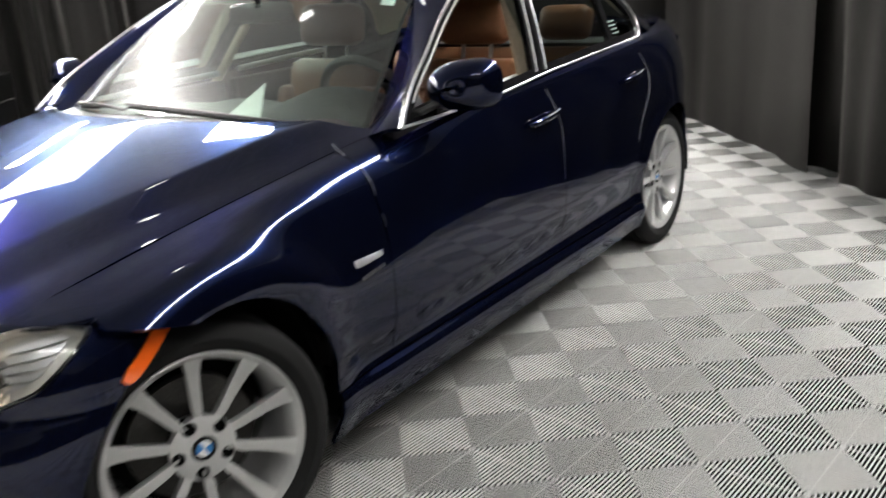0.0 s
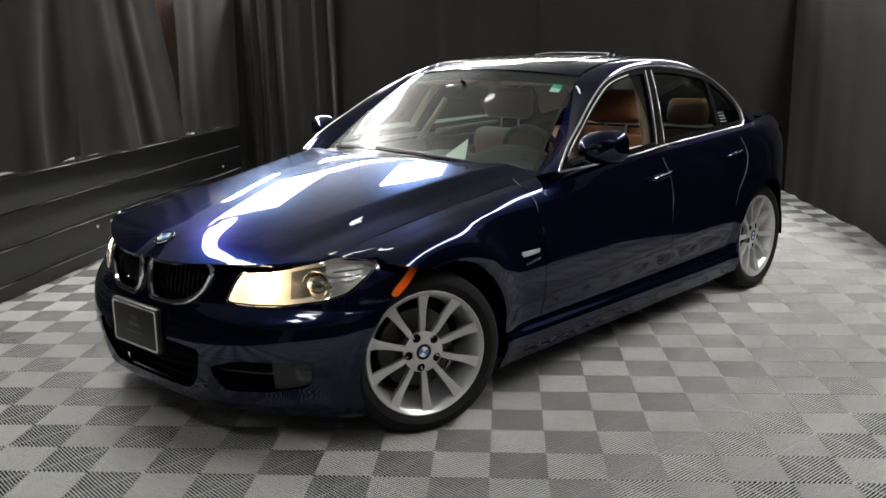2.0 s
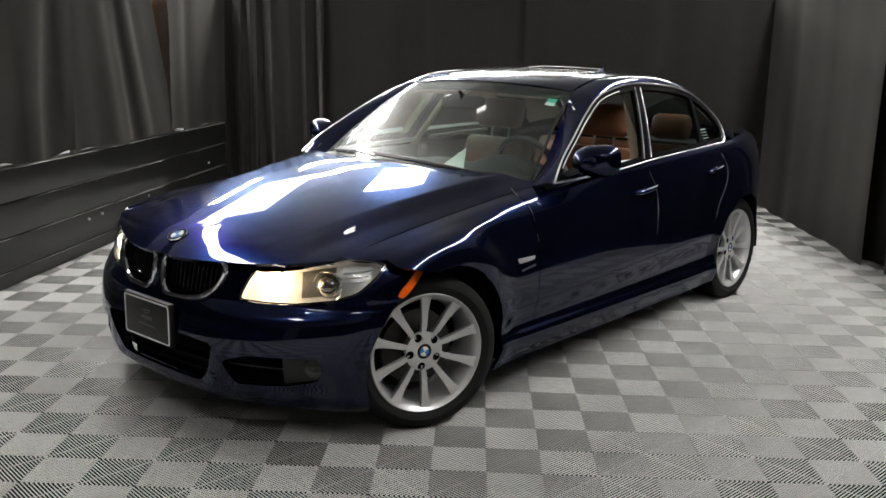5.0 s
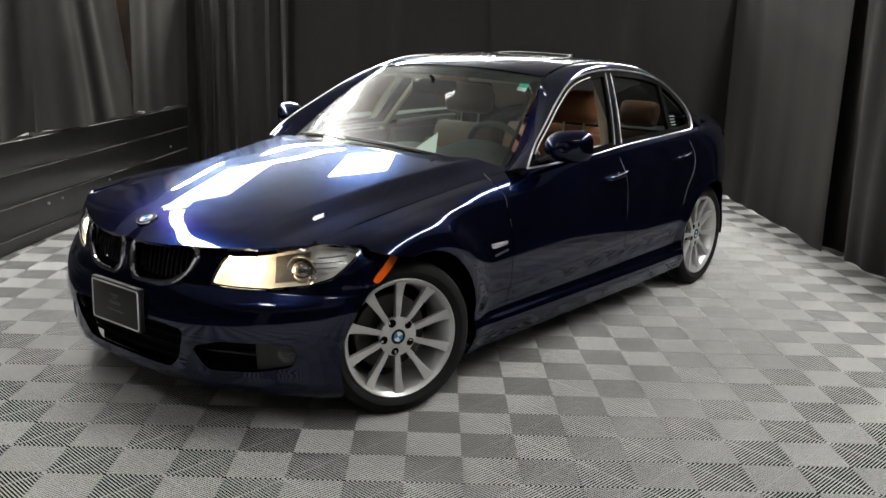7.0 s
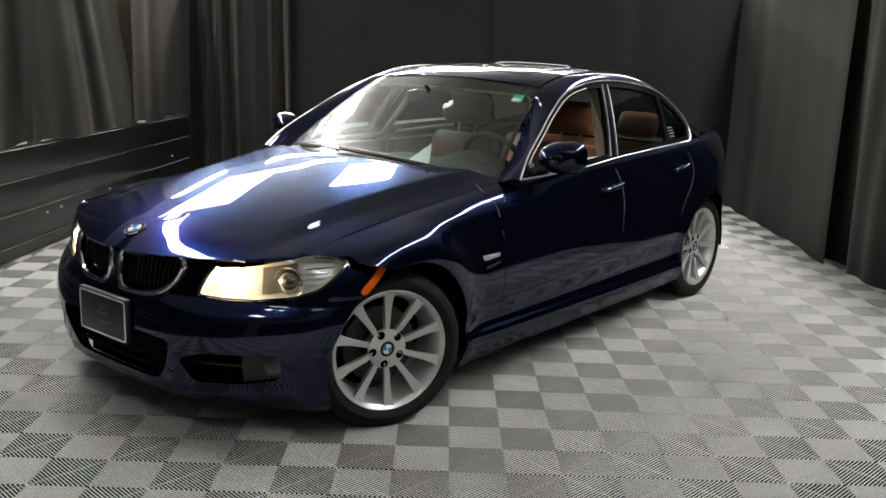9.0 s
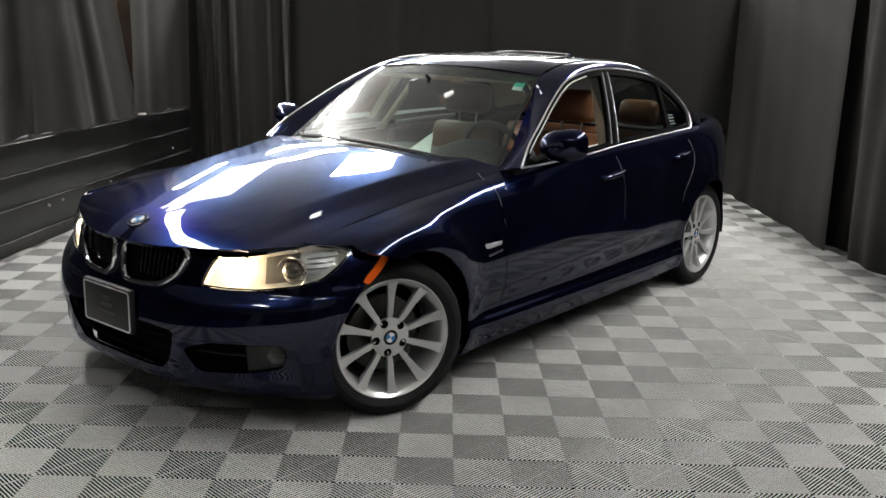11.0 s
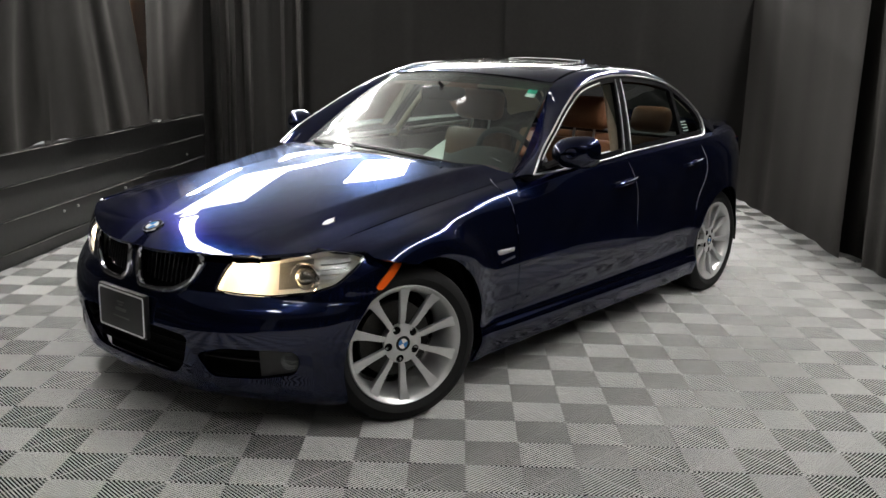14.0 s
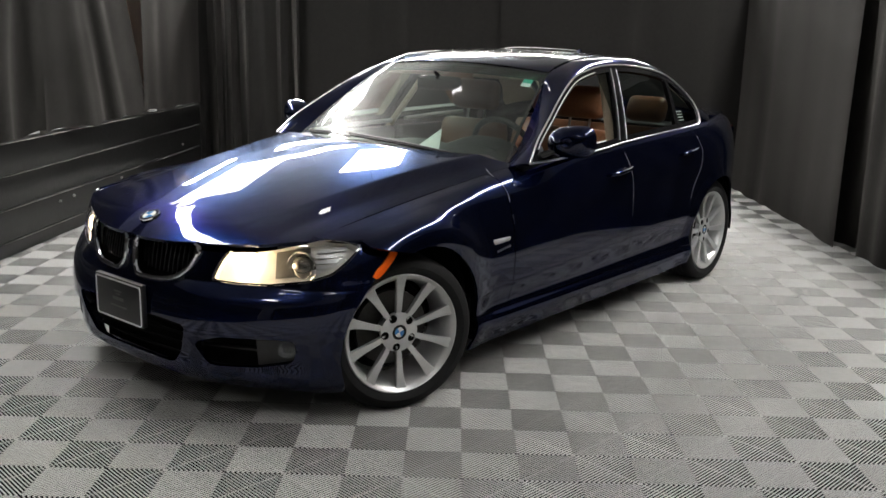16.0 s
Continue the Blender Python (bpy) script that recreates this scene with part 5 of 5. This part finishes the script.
def dash_point(u, v):
    p = spline([(k, *s) for k, s in enumerate(SEC)], v)
    hump = np.exp(-(((u - .37) / .17) ** 4)) * np.exp(-(((v - 2.9) / 1.15) ** 2))
    mid = np.exp(-((u / .14) ** 4)) * np.exp(-(((v - 3.0) / 1.1) ** 2))
    return np.stack([u, p[:, 0] + .06 * hump + .10 * (np.abs(u) / .75) ** 3 * (v < 2), p[:, 1] + .062 * hump + .018 * mid - .02 * (np.abs(u) / .75) ** 2], 1)


dash = grid(dash_point, np.linspace(-.72, .72, 73), np.linspace(0, 8, 49))
dash = dash if dash.normals()[len(dash.P) // 2][1] > 0 else dash.flipped()
board = part("dashboard", dash.edged(.02), DASH, car, "black moulded dashboard")
part("trim_strip", box(-.70, 1.105, .775, .70, 1.130, .800, .006), ALLOY, board, "brushed metal strip")
part("centre_console", box(-.12, 1.05, .28, .12, 1.95, .56, .03), DASH, car, "black centre console")
# steering wheel
ms = Matrix.Translation((.37, 1.245, .872)) @ pose(0, 0, 0, 24, 0, 0)
ring = [(.187 * math.cos(t), 0, .187 * math.sin(t)) for t in np.linspace(0, 2 * math.pi, 49)]
sw = part("steering_wheel", moved_sheet(tube(ring, .0155, 10, caps=False), ms), DASH, car, "black leather steering wheel")
part("wheel_boss", moved(cushion(-.085, -.05, -.075, .085, .02, .06, .04), ms), DASH, sw)
for a in (0, math.pi, -math.pi / 2):
    part("wheel_spoke", moved_sheet(tube([(.06 * math.cos(a), 0, .06 * math.sin(a)), (.18 * math.cos(a), 0, .18 * math.sin(a))], .016, 8, flat=.5), ms), SATIN if a == -math.pi / 2 else DASH, sw)
part("steering_column", moved_sheet(tube([(0, -.02, 0), (0, -.22, 0)], .045, 12), ms), DASH, sw)
# rear-view mirror, visors, lining
rv = part("rear_view_mirror", moved(cushion(-.125, -.022, -.036, .125, .022, .036, .020, 0), Matrix.Translation((.02, 1.13, 1.205)) @ pose(0, 0, 0, -8, 0, 12)), GLOSS_BLACK, car, "black rear-view mirror")
part("mirror_stem", tube([(.02, 1.135, 1.235), (.015, 1.12, 1.250), (.01, 1.105, 1.262)], .009, 8), VOID, rv)
lining = grid(lambda u, v: np.stack([u, v, roof_z(u, v) - .036], 1), np.linspace(-.53, .53, 31), np.linspace(1.30, 2.58, 31))
part("roof_lining", lining.cut(lambda u, v, P: P[:, 1] - roof_front(P[:, 0]) - .02), BEIGE, car, "pale beige roof lining")
inner_rail = grid(lambda u, v: rail_point(u, v) - np.stack([.030 + 0 * u, -.004 + 0 * u, .022 + 0 * u], 1), np.linspace(4.6, 12.6, 50), np.linspace(.1, .9, 5))
both("pillar_lining", inner_rail.flipped(), BEIGE, .004, "pale beige pillar lining")
for sx in (1, -1):
    part("visor", moved(cushion(-.19, -.07, -.012, .19, .07, .012, .011, 0), Matrix.Translation((sx * .30, 1.36, 1.262)) @ pose(0, 0, 0, 16, 0, 0)), BEIGE, car, "pale beige sun visor")
    bp = [(sx * (float(base_x(arr(1.70))[0]) - .5 * (z - .93) - .052), 1.655 + (z - .95) * .46, z) for z in np.linspace(.86, 1.29, 9)]
    part("centre_pillar_lining", tube(bp, [.046, .045, .044, .043, .042, .041, .040, .040, .042], 10, flat=.45), BEIGE, car, "pale beige pillar lining")
    for y0, y1 in ((.80, 1.63), (1.70, 2.40)):
        card = box(min(sx * .74, sx * .80), y0, .32, max(sx * .74, sx * .80), y1, .895, .018)
        dc = part("door_lining", card, DASH, car, "black door lining")
        part("armrest", box(min(sx * .66, sx * .75), y0 + .25, .62, max(sx * .66, sx * .75), y1 - .05, .69, .025), LEATHER, dc, "brown leather armrest")
for sx in (1, -1):
    for y0, y1 in ((.98, 1.60), (1.74, 2.30)):
        part("window_ledge", tube([(sx * .762, y0, float(np.interp(y0, [.9, 2.4], [.905, .955]))), (sx * .758, (y0 + y1) / 2, float(np.interp((y0 + y1) / 2, [.9, 2.4], [.908, .958]))), (sx * .750, y1, float(np.interp(y1, [.9, 2.4], [.905, .955])))], .013, 8), PALE, car, "pale inner window ledge")
    for k, (f0, s0) in enumerate(((1.612, .487), (1.684, .443))):
        zs = np.linspace(.95, 1.295, 8)
        P = glass_side(f0 + (zs - .957) * s0, zs) + arr(.006, 0, 0)
        part("pillar_strip", tube(P * arr(sx, 1, 1), .0026, 6), TRIM, car, "thin bright strip on the door pillar")
# green and white sticker at the top corner of the screen
st = [screen_point(arr(u), arr(v), *WS, arr(0, -.010, .014))[0] - arr(0, -.004, .006) for u, v in ((.825, .80), (.905, .80), (.905, .895), (.825, .895))]
mid_l, mid_r = st[0] * .55 + st[3] * .45, st[1] * .55 + st[2] * .45
part("inspection_sticker", Sheet([mid_l, mid_r, st[2], st[3]], np.zeros((4, 2)), [(0, 1, 2, 3)]), GREEN, car, "green inspection sticker")
part("inspection_sticker_foot", Sheet([st[0], st[1], mid_r, mid_l], np.zeros((4, 2)), [(0, 1, 2, 3)]), PAPER, car, "white part of the inspection sticker")
for k in range(4):
    z = .997 + k * .016
    P = glass_side(arr(2.40, 2.475, 2.475, 2.40), arr(z, z, z + .007, z + .007)) - arr(.016, 0, 0)
    part("label_bar", Sheet(P, np.zeros((4, 2)), [(0, 1, 2, 3)]), WHITE, car, "white label line on the quarter glass")

# a folded sheet of paper lying on the dashboard
PA, PB, PC = arr(.258, .70, .936), arr(.287, .84, 1.010), arr(.387, .70, .927)


def paper_point(u, v):
    top, low = np.clip(v, 0, 1)[:, None], np.clip(v, -1, 0)[:, None]
    q = PA * (1 - u[:, None]) + u[:, None] * (PC * (1 - top) + PB * top) + low * arr(0, .035, .045)
    return q + np.stack([0 * u, 0 * u, -.006 * np.sin(np.pi * u) * np.sin(np.pi * np.clip(v, 0, 1))], 1)


pp = grid(paper_point, np.linspace(0, 1, 14), np.linspace(-1, 1, 16))
tagged(part("paper_sheet", join(pp, Sheet(pp.P + pp.normals() * .0012, pp.U, [tuple(reversed(f)) for f in pp.F])), PAPER), "white sheet of paper leaning on the black dashboard", "paper")

# ---- the floor's tiles, last ----
for a, b in tiles:
    ob = new("tile", TILE_MESH)
    ob.parent = floor
    ob.location = (a, b, random.uniform(-0.0006, 0.0006))
tv = np.array([v.co[:] for v in TILE_MESH.vertices])
tf = [tuple(p.vertices) for p in TILE_MESH.polygons]
if rest:
    P = np.vstack([tv + arr(a, b, 0) for a, b in rest])
    F = [tuple(i + k * len(tv) for i in f) for k in range(len(rest)) for f in tf]
    ob = part("tile_field", mesh_of("tile_field", P, F, True, 60), TILE, floor)
    ob["kind"] = "stuff"
